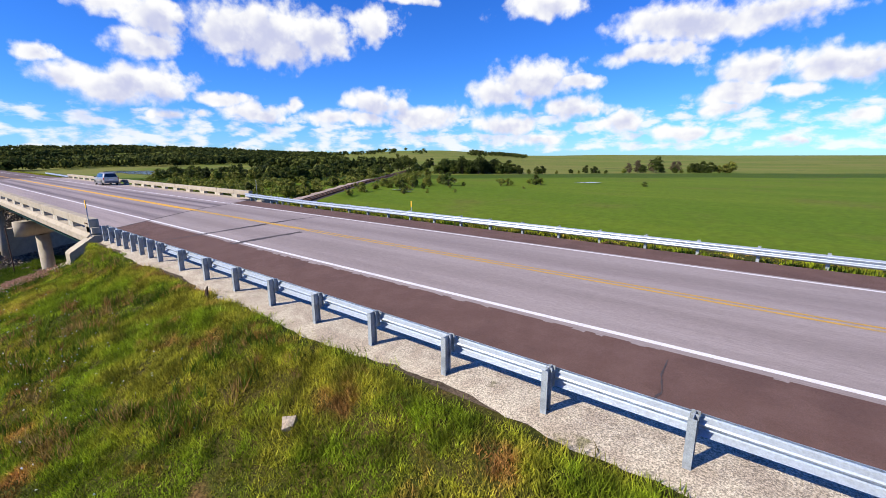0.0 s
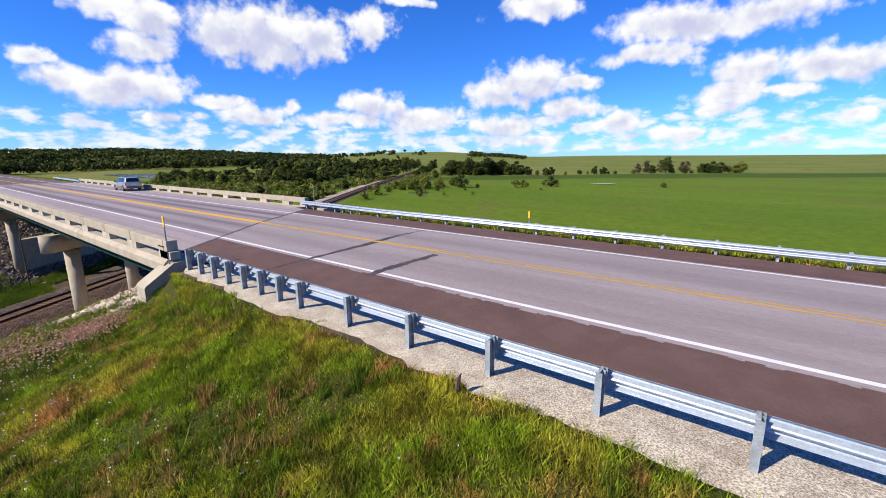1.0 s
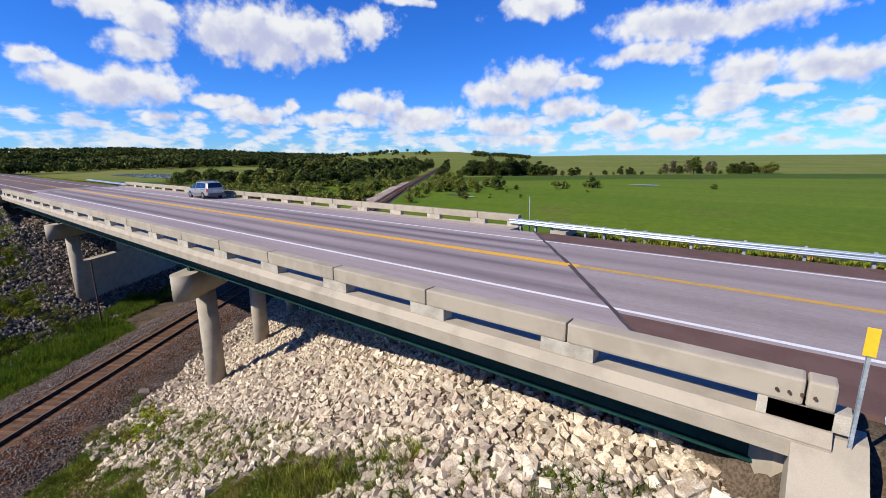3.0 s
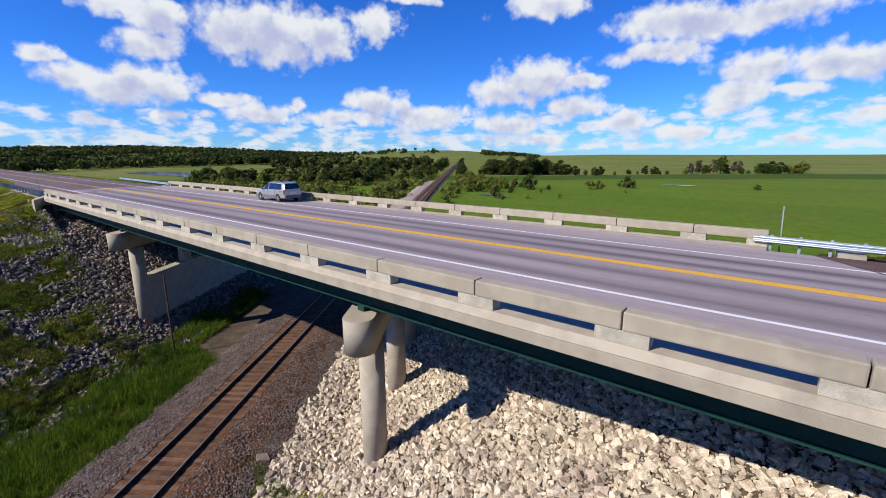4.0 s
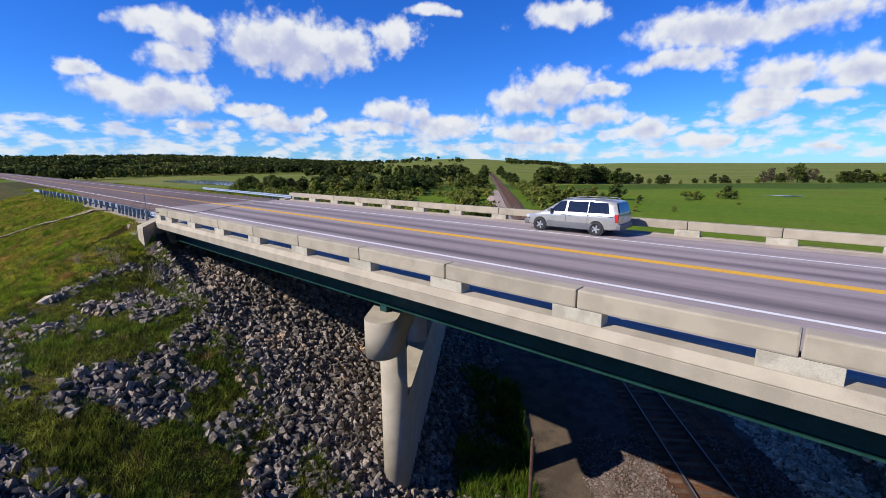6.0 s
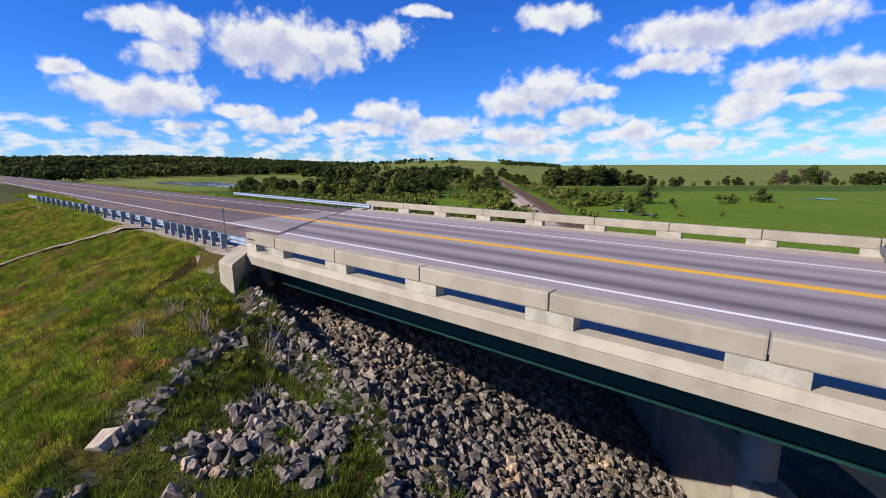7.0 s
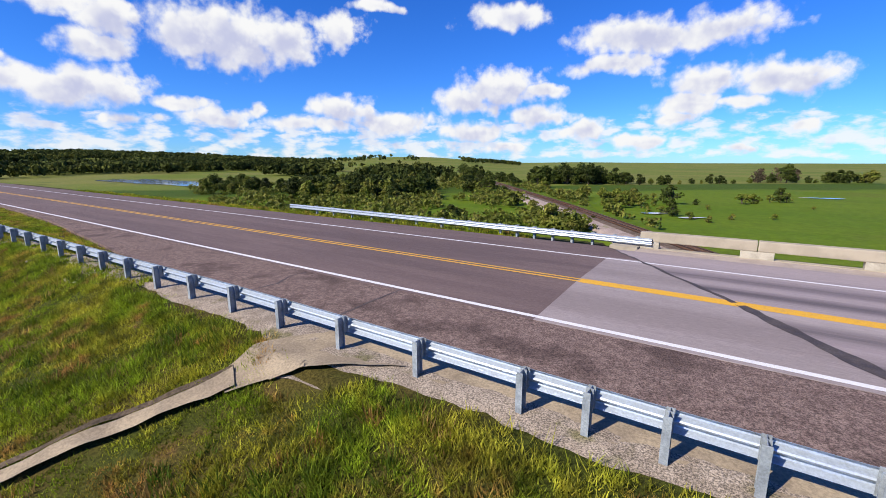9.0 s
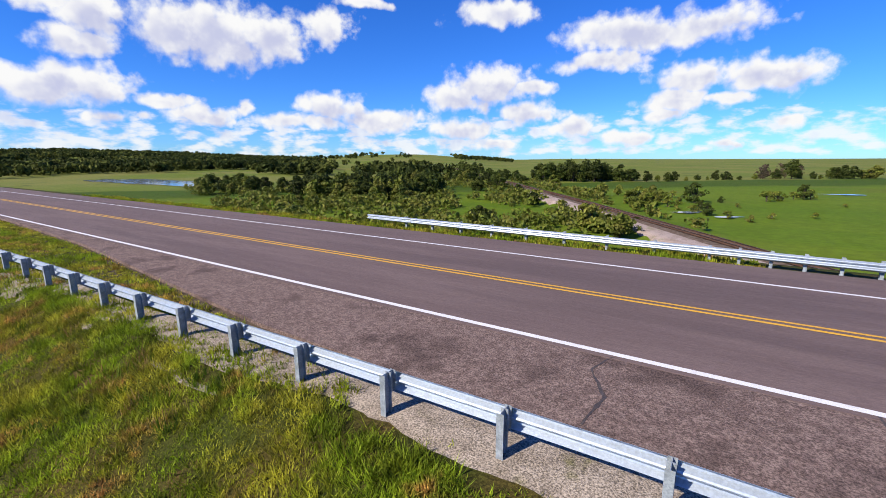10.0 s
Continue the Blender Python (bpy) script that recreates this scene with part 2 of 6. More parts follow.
M["deck_edge"] = material("deck_edge", (0.365, 0.296, 0.243), 0.85, second=(0.304, 0.247, 0.205), scale=1.2, grain=50, grain_amount=0.14, bump=0.2, bump_scale=70, spec=0.3)
M["shoulder"] = material("shoulder", (0.103, 0.057, 0.047), 0.9, second=(0.118, 0.068, 0.057), scale=1.4, third=(0.091, 0.051, 0.043), scale3=0.5, grain=70, grain_amount=0.22, bump=0.35, bump_scale=110, spec=0.25)
M["road_dark"] = material("road_dark", (0.115, 0.078, 0.073), 0.85, second=(0.135, 0.093, 0.086), scale=0.9, third=(0.10, 0.068, 0.064), scale3=0.3, grain=60, grain_amount=0.2, bump=0.3, bump_scale=100, stretch=(0.15, 1.3, 1), spec=0.3)
M["shoulder_worn"] = material("shoulder_worn", (0.125, 0.084, 0.073), 0.95, second=(0.185, 0.130, 0.112), scale=9, third=(0.0836, 0.0554, 0.0484), scale3=0.8, grain=30, grain_amount=0.5, bump=0.8, bump_scale=45, spec=0.2)
M["white_paint"] = material("white_paint", (0.62, 0.60, 0.61), 0.7, second=(0.55, 0.52, 0.52), scale=5, cut=(0.52, 0.75), grain=60, grain_amount=0.12, bump=0.1)
M["yellow_paint"] = material("yellow_paint", (0.60, 0.32, 0.022), 0.7, second=(0.46, 0.26, 0.05), scale=4, cut=(0.52, 0.76), grain=60, grain_amount=0.12, bump=0.1)
M["yellow_worn"] = material("yellow_worn", (0.456, 0.266, 0.042), 0.75, second=(0.319, 0.220, 0.099), scale=3, cut=(0.46, 0.7), grain=60, grain_amount=0.2, bump=0.1)
M["concrete"] = material("concrete", (0.345, 0.293, 0.222), 0.9, second=(0.295, 0.25, 0.188), scale=1.6, third=(0.23, 0.195, 0.15), scale3=0.5, cut3=(0.56, 0.75), grain=70, grain_amount=0.07, bump=0.10, bump_scale=50, objvar=0.06)
M["concrete_pale"] = material("concrete_pale", (0.42, 0.375, 0.30), 0.9, second=(0.32, 0.285, 0.225), scale=2.5, grain=60, grain_amount=0.15, bump=0.3, bump_scale=40, objvar=0.05)
M["steel"] = material("steel", (0.42, 0.47, 0.54), 0.42, 0.5, second=(0.34, 0.38, 0.44), scale=6, grain=30, grain_amount=0.1, bump=0.05)
M["post_steel"] = material("post_steel", (0.319, 0.350, 0.380), 0.6, 0.3, second=(0.228, 0.251, 0.274), scale=5, grain=40, grain_amount=0.18, bump=0.1)
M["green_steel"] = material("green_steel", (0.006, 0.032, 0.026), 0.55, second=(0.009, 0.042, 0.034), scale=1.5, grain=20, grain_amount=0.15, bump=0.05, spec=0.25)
M["rail_steel"] = material("rail_steel", (0.068, 0.042, 0.030), 0.6, 0.4, second=(0.038, 0.023, 0.0190), scale=5, grain=30, grain_amount=0.3, bump=0.2)
M["rail_head"] = material("rail_head", (0.22, 0.20, 0.19), 0.5, 0.6, grain=30, grain_amount=0.15, bump=0)
M["tie_wood"] = material("tie_wood", (0.085, 0.048, 0.028), 0.9, second=(0.13, 0.078, 0.05), scale=6, grain=30, grain_amount=0.4, bump=0.7, bump_scale=25, objvar=0.3)
M["stone"] = material("stone", (0.42, 0.355, 0.265), 0.9, second=(0.31, 0.24, 0.17), scale=4, third=(0.258, 0.198, 0.152), scale3=0.9, grain=30, grain_amount=0.25, bump=0.6, bump_scale=20, island=0.34, objvar=0.25)
# West bed: shade of the slope and bridge is darkened into its colour.
M["stone_bed_shade"] = material("stone_bed_shade", (0.045, 0.040, 0.034), 0.95, second=(0.028, 0.024, 0.018), scale=5, third=(0.053, 0.065, 0.0114), scale3=1.2, grain=16, grain_amount=0.5, bump=1.0, bump_scale=9, spec=0.15)
M["stone_bed"] = material("stone_bed", (0.16, 0.125, 0.092), 0.95, second=(0.085, 0.064, 0.045), scale=5, grain=16, grain_amount=0.5, bump=1.0, bump_scale=9, spec=0.15)
# Grey and rusty west stones, base lowered to carry the slope's shade.
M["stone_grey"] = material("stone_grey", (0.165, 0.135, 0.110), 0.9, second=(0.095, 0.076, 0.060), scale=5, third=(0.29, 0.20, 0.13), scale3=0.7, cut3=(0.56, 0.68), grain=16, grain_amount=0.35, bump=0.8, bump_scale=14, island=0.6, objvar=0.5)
M["blade"] = material("blade", (0.185, 0.245, 0.012), 0.7, second=(0.31, 0.29, 0.026), scale=0.55, cut=(0.42, 0.6), third=(0.40, 0.21, 0.06), scale3=0.7, cut3=(0.54, 0.68), grain=1.7, grain_amount=0.5, bump=0, island=0.6, spec=0.2, trans=0.4)
M["weed"] = material("weed", (0.105, 0.145, 0.014), 0.7, second=(0.17, 0.18, 0.022), scale=0.6, cut=(0.42, 0.6), third=(0.26, 0.17, 0.06), scale3=0.9, cut3=(0.6, 0.72), grain=1.7, grain_amount=0.5, bump=0, island=0.6, spec=0.2, trans=0.4)
M["blade_lush"] = material("blade_lush", (0.060, 0.105, 0.007), 0.7, second=(0.115, 0.16, 0.012), scale=0.8, grain=4, grain_amount=0.35, bump=0, island=0.4, spec=0.2, trans=0.4)
M["blade_dry"] = material("blade_dry", (0.32, 0.22, 0.07), 0.8, second=(0.24, 0.13, 0.035), scale=0.9, grain=8, grain_amount=0.3, bump=0, island=0.4, spec=0.2, trans=0.35)
M["leaf"] = material("leaf", (0.034, 0.050, 0.0070), 0.7, second=(0.060, 0.074, 0.0105), scale=0.25, grain=3, grain_amount=0.3, bump=0, island=0.4, objvar=0.35, spec=0.2, trans=0.3)
M["leaf_light"] = material("leaf_light", (0.115, 0.142, 0.0167), 0.7, second=(0.17, 0.165, 0.030), scale=0.3, grain=3, grain_amount=0.3, bump=0, island=0.35, objvar=0.25, spec=0.2, trans=0.3)
M["leaf_far"] = material("leaf_far", (0.030, 0.042, 0.010), 0.9, second=(0.085, 0.095, 0.020), scale=0.012, cut=(0.42, 0.6), grain=0.2, grain_amount=0.3, bump=0, island=0.45, spec=0.1, trans=0.2)
M["leaf_dry"] = material("leaf_dry", (0.129, 0.091, 0.065), 0.8, second=(0.091, 0.076, 0.038), scale=0.3, grain=3, grain_amount=0.3, bump=0, island=0.4, objvar=0.3, spec=0.1, trans=0.2)
M["gravel_pink"] = material("gravel_pink", (0.319, 0.251, 0.220), 0.95, second=(0.251, 0.190, 0.160), scale=0.6, third=(0.152, 0.152, 0.046), scale3=0.4, cut3=(0.58, 0.75), grain=12, grain_amount=0.3, bump=0.6, spec=0.2)
M["bark"] = material("bark", (0.076, 0.057, 0.042), 0.95, second=(0.046, 0.034, 0.027), scale=4, grain=20, grain_amount=0.3, bump=0.7, bump_scale=15)
M["water"] = material("water", (0.16, 0.20, 0.24), 0.06, grain=3, grain_amount=0.05, bump=0.04, bump_scale=2.5, spec=0.6)
M["flower"] = material("flower", (0.50, 0.27, 0.20), 0.8, second=(0.42, 0.27, 0.16), scale=3, grain=10, grain_amount=0.2, bump=0, island=0.35, trans=0.3)
M["yellow_sign"] = material("yellow_sign", (0.75, 0.42, 0.02), 0.5, grain=20, grain_amount=0.05, bump=0)
M["black_metal"] = material("black_metal", (0.03, 0.03, 0.035), 0.5, grain=20, grain_amount=0.1, bump=0)
M["rust"] = material("rust", (0.091, 0.046, 0.027), 0.9, second=(0.053, 0.027, 0.0190), scale=6, grain=30, grain_amount=0.3, bump=0.3)
M["tar"] = material("tar", (0.045, 0.035, 0.035), 0.75, second=(0.07, 0.055, 0.05), scale=4, grain=40, grain_amount=0.25, bump=0.3)
M["mud"] = material("mud", (0.30, 0.235, 0.155), 0.9, second=(0.22, 0.17, 0.115), scale=1.2, grain=25, grain_amount=0.2, bump=0.4, bump_scale=12)


# ---------------------------------------------------------------- mesh helpers
def link(name, me, mat=None, parent=None, label="", smooth=False):
    if mat is not None:
        me.materials.append(M[mat] if isinstance(mat, str) else mat)
    if smooth:
        me.polygons.foreach_set("use_smooth", [True] * len(me.polygons))
    ob = new(name, me)
    if parent is not None:
        ob.parent = parent
    if label:
        tagged(ob, label)
    return ob


def part(name, bm, mat, parent=None, label="", smooth=False):
    """Links a bmesh as one mesh object, under a thing or a part."""
    me = bpy.data.meshes.new(name)
    bm.to_mesh(me)
    bm.free()
    return link(name, me, mat, parent, label, smooth)


def empty(name, label, category, at=(0, 0, 0), kind="", group=""):
    ob = new(name)
    ob.location = at
    return tagged(ob, label, category, group, kind)


def box_bm(x0, x1, y0, y1, z0, z1, bevel=0.0, bm=None):
    own = bm is None
    bm = bm or bmesh.new()
    r = bmesh.ops.create_cube(bm, size=1.0, matrix=Matrix.Translation(((x0 + x1) / 2, (y0 + y1) / 2, (z0 + z1) / 2)) @ Matrix.Diagonal((abs(x1 - x0), abs(y1 - y0), abs(z1 - z0), 1)))
    if bevel:
        ed = list({e for v in r["verts"] for e in v.link_edges})
        bmesh.ops.bevel(bm, geom=ed, offset=bevel, segments=2, affect="EDGES", profile=0.6)
    return bm


def prism_bm(poly, z0, z1, bm=None):
    """Upright prism over a plan polygon."""
    bm = bm or bmesh.new()
    lo = [bm.verts.new((x, y, z0)) for x, y in poly]
    hi = [bm.verts.new((x, y, z1)) for x, y in poly]
    n = len(poly)
    bm.faces.new(hi)
    bm.faces.new(lo[::-1])
    for i in range(n):
        bm.faces.new((lo[i], lo[(i + 1) % n], hi[(i + 1) % n], hi[i]))
    bmesh.ops.recalc_face_normals(bm, faces=bm.faces[:])
    return bm


def loft_bm(rings, closed=True, cap=True, bm=None):
    """Skin over rings of points."""
    bm = bm or bmesh.new()
    vs = [[bm.verts.new(p) for p in r] for r in rings]
    n = len(rings[0])
    for a, b in zip(vs, vs[1:]):
        for i in range(n if closed else n - 1):
            bm.faces.new((a[i], a[(i + 1) % n], b[(i + 1) % n], b[i]))
    if cap and closed:
        bm.faces.new(vs[0][::-1])
        bm.faces.new(vs[-1])
    bmesh.ops.recalc_face_normals(bm, faces=bm.faces[:])
    return bm


def tube_bm(points, radii, sides=8, bm=None):
    rings = []
    for i, p in enumerate(points):
        p = Vector(p)
        d = (Vector(points[min(i + 1, len(points) - 1)]) - Vector(points[max(i - 1, 0)])).normalized()
        a = d.orthogonal().normalized()
        b = d.cross(a)
        r = radii[i] if hasattr(radii, "__len__") else radii
        rings.append([p + a * r * math.cos(2 * math.pi * k / sides) + b * r * math.sin(2 * math.pi * k / sides) for k in range(sides)])
    return loft_bm(rings, bm=bm)


def mesh_np(name, verts, faces):
    """Mesh from numpy arrays, faces all with the same number of corners."""
    me = bpy.data.meshes.new(name)
    n, k = len(faces), faces.shape[1]
    me.vertices.add(len(verts))
    me.vertices.foreach_set("co", np.ascontiguousarray(verts, dtype=np.float32).ravel())
    me.loops.add(n * k)
    me.loops.foreach_set("vertex_index", np.ascontiguousarray(faces, dtype=np.int32).ravel())
    me.polygons.add(n)
    me.polygons.foreach_set("loop_start", np.arange(0, n * k, k, dtype=np.int32))
    me.update(calc_edges=True)
    me.polygons.foreach_set("use_smooth", np.zeros(n, bool))
    return me


RNG = np.random.default_rng(7)


def lumps(x, y, f, seed=0):
    """Cheap smooth noise in plan, about -1 to 1."""
    a = np.sin(x * f * 1.3 + 1.7 * seed + 2.1 * np.sin(y * f * 0.7 + seed)) + np.sin(y * f * 1.1 + 0.6 * seed + 1.7 * np.sin(x * f * 0.9 + 2.3))
    b = np.sin(x * f * 2.9 + y * f * 2.3 + seed) + np.sin(y * f * 3.1 - x * f * 1.9 + 2 * seed)
    return (a + 0.5 * b) / 3


# ---------------------------------------------------------------- plan
SKEW = 0.73                                     # the track and both bridge ends run at x = x0 - SKEW * y
TRACK_X = -41.3                                 # track centre where it meets y = 0
DIR = Vector((-0.5896, 0.8077, 0))              # along the track, away
ACR = Vector((0.8077, 0.5896, 0))               # across the track
END_R, END_L = -7.65, -75.9                     # bridge ends on the near side
FAR_R, FAR_L = -20.2, -85.9                     # bridge ends on the far side
CREST, EDGE1, EDGE2 = 6.90, 3.43, 10.75         # centre line and the two edge lines
TRACK_DZ = -1.2                                 # the railway lies this much below the levels in its profiles


def road_z(y):
    return 0.15 - 0.019 * abs(y - CREST)


def smooth01(t):
    t = np.clip(t, 0, 1)
    return t * t * (3 - 2 * t)


def track_rise(s):
    """The railway climbs a little and bends slightly on its way up the valley."""
    u = np.maximum(0, np.asarray(s, float) - 20)
    return np.minimum(0.010 * u, 1.2), 0.0 * u


def ground_z(x, y):
    """Height of the ground sheet."""
    x, y = np.asarray(x, float), np.asarray(y, float)
    w = x + SKEW * y
    r = np.hypot(x + 40, y - 7)
    field = -9.4 - 0.1 * smooth01((r - 60) / 200)
    near = np.maximum(0, -1.1 - y)
    far = np.maximum(0, y - 15.2)
    left = smooth01((-98 - x) / 60)
    emb = -0.06 - near / (2.9 + 2.6 * left) - far / 2.4
    emb = np.where(near > 0, -0.06 - 0.10 * smooth01(near / 0.6) - near / (3.0 + 2.8 * left), emb)
    # the road runs down to the valley floor far off on both sides
    emb = emb - 6.5 * smooth01((-173 - x) / 420) - 5.0 * smooth01((x - 120) / 400)
    emb = emb - 0.10 * smooth01((y - 5) / 5)
    z = np.maximum(emb, field)
    # end slopes at the railway gap
    inside = smooth01((y + 0.9) / 0.6) * smooth01((14.6 - y) / 0.6)
    early = smooth01((-0.5 - y) / 0.9)
    pr = (END_R - 0.5 - w) * 0.8077
    pl = (w - END_L - 0.5) * 0.8077
    pr = pr + 1.6 * early * smooth01((7 - pr) / 6)
    pl = pl + 2.4 * early * smooth01((7 - pl) / 6)
    zr = np.where(pr > -0.8, -0.30 - 1.1 * inside * smooth01((pr + 0.3) / 0.5) * smooth01((6.0 - pr) / 5.0) - 0.42 * np.maximum(pr, 0) - 0.10 * np.minimum(pr, 0), 9)
    zl = np.where(pl > -0.8, -0.30 - 1.1 * inside * smooth01((pl + 0.3) / 0.5) * smooth01((6.0 - pl) / 5.0) - 0.50 * np.maximum(pl, 0) - 0.10 * np.minimum(pl, 0), 9)
    floor = np.where(np.abs(w - TRACK_X) < 9, -9.4, -9.3)
    end = np.maximum(zr, zl)
    d_ = np.clip((z - end) / 1.6, -1, 1)
    z = np.maximum(np.minimum(z, end) - np.where(end < 8, 0.4 * (1 - np.abs(d_)) ** 2, 0.0), np.minimum(field, floor))
    z = np.where((w < END_R) & (w > END_L) & (z < -9.2), np.minimum(z, floor + 0.15 * lumps(x, y, 0.5, 3)), z)
    # railway bench goes on through the fields
    up, aside = track_rise(y / 0.8077)
    bench = np.abs((w - TRACK_X) * 0.8077 - aside)
    z = np.where(bench < 7, np.minimum(z, -9.4 + 0.0 * x), z)
    z = np.where(y > 25, np.maximum(z, np.where(up > 0.05, -9.45 + up - 0.4 * np.maximum(0, bench - 5), -99)), z)
    rough = np.where((y < -1.3) | (y > 15.3), 1.0, 0.0) * smooth01((np.abs(y - 7) - 8.3) / 1.5)
    z = z + rough * (0.07 * lumps(x, y, 1.1, 1) + 0.04 * lumps(x, y, 3.3, 2)) * smooth01((300 - r) / 200)
    # far hills
    ang = np.degrees(np.arctan2(-(x + 40), y - 7))
    ridge = np.interp(ang, [-20, -7, 5, 13, 19, 24, 27, 31.3, 35, 38.6, 44, 48.7, 57, 64, 75, 83, 95], [0, 0, 1, 6, 10, 4, 4, 17, 31, 37, 33, 20, 17, 33, 44, 40, 34]) + 0.8 * np.sin(np.radians(ang * 11 + 10)) * smooth01((ang - 8) / 10)
    hill = smooth01((r - 420) / 1900)
    swell = 4 * smooth01((r - 480) / 500) * (1 + lumps(x, y, 0.004, 5)) * smooth01((ang - 36) / 12)
    return z + hill * ridge + np.where(r > 480, swell * 0.5, 0)



def steps(parts):
    out = []
    for a, b, d in parts:
        out.append(np.arange(a, b, d))
    return np.concatenate(out)


def grow(start, end, d0, k=1.12):
    vals, d = [], d0
    v = start
    while abs(v) < abs(end):
        vals.append(v)
        v += d if end > start else -d
        d *= k
    vals.append(end)
    return np.array(vals)


gx = np.concatenate([grow(-126.0, -4300, 1.0, 1.09)[::-1], steps([(-125.5, 32, 0.45)]), grow(32.5, 3300, 1.0, 1.09)])
gy = np.concatenate([grow(-16.0, -1200, 0.8, 1.13)[::-1], steps([(-15.7, 18, 0.34)]), grow(18.4, 4300, 0.7, 1.07)])
GX, GY = np.meshgrid(gx, gy, indexing="xy")
GZ = ground_z(GX, GY)
nx, ny = len(gx), len(gy)
idx = np.arange(nx * ny).reshape(ny, nx)
quads = np.stack([idx[:-1, :-1], idx[:-1, 1:], idx[1:, 1:], idx[1:, :-1]], -1).reshape(-1, 4)
me = mesh_np("ground", np.stack([GX, GY, GZ], -1).reshape(-1, 3), quads)
cx, cy = (GX[:-1, :-1] + GX[1:, 1:]) / 2, (GY[:-1, :-1] + GY[1:, 1:]) / 2
cw = cx + SKEW * cy
mi = np.zeros(cx.shape, int)
mi[(cy > 40) | (np.hypot(cx + 40, cy) > 150)] = 1
mi[(cw < END_R) & (cw > END_L) & (cy > -1.6 + 0.8 * lumps(cx, cy, 0.8)) & (cy < 18)] = 2
mi[(cw < END_R - 0.8) & (cw > -37.0) & (cy > -2.6 - 1.8 * smooth01((-17 - cx) / 6) + 1.4 * lumps(cx, cy, 0.8, 4)) & (cy < 17)] = 3
# west slope under the bridge: bed with shade in its colour
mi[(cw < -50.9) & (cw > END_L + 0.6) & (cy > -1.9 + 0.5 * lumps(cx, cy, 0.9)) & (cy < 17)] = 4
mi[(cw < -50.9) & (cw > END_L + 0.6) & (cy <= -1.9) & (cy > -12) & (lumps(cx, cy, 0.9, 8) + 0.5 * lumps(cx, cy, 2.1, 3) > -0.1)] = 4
mi[(cw < -46.3) & (cw > -52.6) & (cy < 4)] = 0
mi[(cy > -0.45) & (cy < 13.2) & (cx > -131) & (mi != 2)] = 2
for mname in ("grass_ground", "field", "dirt", "stone_bed", "stone_bed_shade"):
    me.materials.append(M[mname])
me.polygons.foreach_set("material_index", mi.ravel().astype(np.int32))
me.polygons.foreach_set("use_smooth", np.ones(len(me.polygons), bool))
ground = tagged(new("ground", me), "grassy embankment and flat green valley reaching far hills", "ground", kind="structure")


# ---------------------------------------------------------------- road
def strip(name, y0, y1, xa, xb, mat, label, category="road", thick=0.3, lift=0.0, skew_a=0.0, skew_b=0.0, seg=8, ys=None, parent=None):
    """A slab of pavement between y0 and y1, from xa to xb (both given at y = 0, with skewed ends)."""
    ys = sorted(set([y0, y1] + [y for y in (EDGE1, CREST, EDGE2) if y0 < y < y1]))
    bm = bmesh.new()
    rows = []
    for y in ys:
        a, b = xa - skew_a * y, xb - skew_b * y
        rows.append([(a + (b - a) * i / seg, y, road_z(y) + lift) for i in range(seg + 1)])
    top = [[bm.verts.new(p) for p in r] for r in rows]
    low = [[bm.verts.new((p[0], p[1], p[2] - thick)) for p in r] for r in rows]
    for g, flip in ((top, 0), (low, 1)):
        for r0, r1 in zip(g, g[1:]):
            for i in range(seg):
                f = (r0[i], r0[i + 1], r1[i + 1], r1[i])
                bm.faces.new(f if not flip else f[::-1])
    for g0, g1 in ((top[0], low[0]), (low[-1], top[-1])):
        for i in range(seg):
            bm.faces.new((g1[i], g1[i + 1], g0[i + 1], g0[i]))
    for k in range(len(ys) - 1):
        bm.faces.new((top[k][0], top[k + 1][0], low[k + 1][0], low[k][0]))
        bm.faces.new((top[k + 1][-1], top[k][-1], low[k][-1], low[k + 1][-1]))
    bmesh.ops.recalc_face_normals(bm, faces=bm.faces[:])
    ob = part(name, bm, mat, parent)
    if parent is None:
        tagged(ob, label, category, kind="structure")
    return ob


SLAB_R, SLAB_L = -9.27, -77.3           # deck joints, at y = 0
strip("road_east", EDGE1 - 0.25, EDGE2 + 0.25, SLAB_R, 150, "road_grey", "pale grey worn two-lane road surface", skew_a=SKEW)
strip("shoulder_east_near", 1.1, EDGE1 - 0.25, SLAB_R, 150, "shoulder", "smooth reddish-brown asphalt shoulder", "shoulder", skew_a=SKEW)
strip("shoulder_east_far", EDGE2 + 0.25, 13.0, SLAB_R, 150, "shoulder", "smooth reddish-brown asphalt shoulder", "shoulder", skew_a=SKEW)
strip("bridge_deck", 0.9, 12.9, SLAB_L, SLAB_R, "deck", "grey-violet concrete bridge deck with dark wheel tracks", "bridge deck", 0.2, skew_a=SKEW, skew_b=SKEW)
strip("bridge_gutter_near", -0.0, 0.9, END_L, END_R, "deck_edge", "pale dusty concrete gutter along the bridge rail", "bridge deck", 0.2, skew_a=0.0, skew_b=0.0)
strip("bridge_gutter_far", 12.9, 13.9, FAR_L, FAR_R, "deck_edge", "pale dusty concrete gutter along the bridge rail", "bridge deck", 0.2)
strip("approach_slab_west", EDGE1 - 0.2, EDGE2 + 0.25, -86.0, SLAB_L, "road_grey", "pale grey approach slab between bridge and asphalt", skew_a=0.04, skew_b=SKEW)
strip("road_west", EDGE1 - 0.2, EDGE2 + 0.25, -560, -86.0, "road_dark", "dark reddish-grey asphalt road", skew_b=0.04)
taper = [(-560, 3.1), (-140, 3.0), (-129, 2.9), (-117, 2.4), (-107, 1.4), (-101, 0.8), (-96, 0.7), (-77.9, 0.75), (-79.65, 3.2), (-560, 3.2)]
sw = prism_bm(taper, -0.25, 0.06)
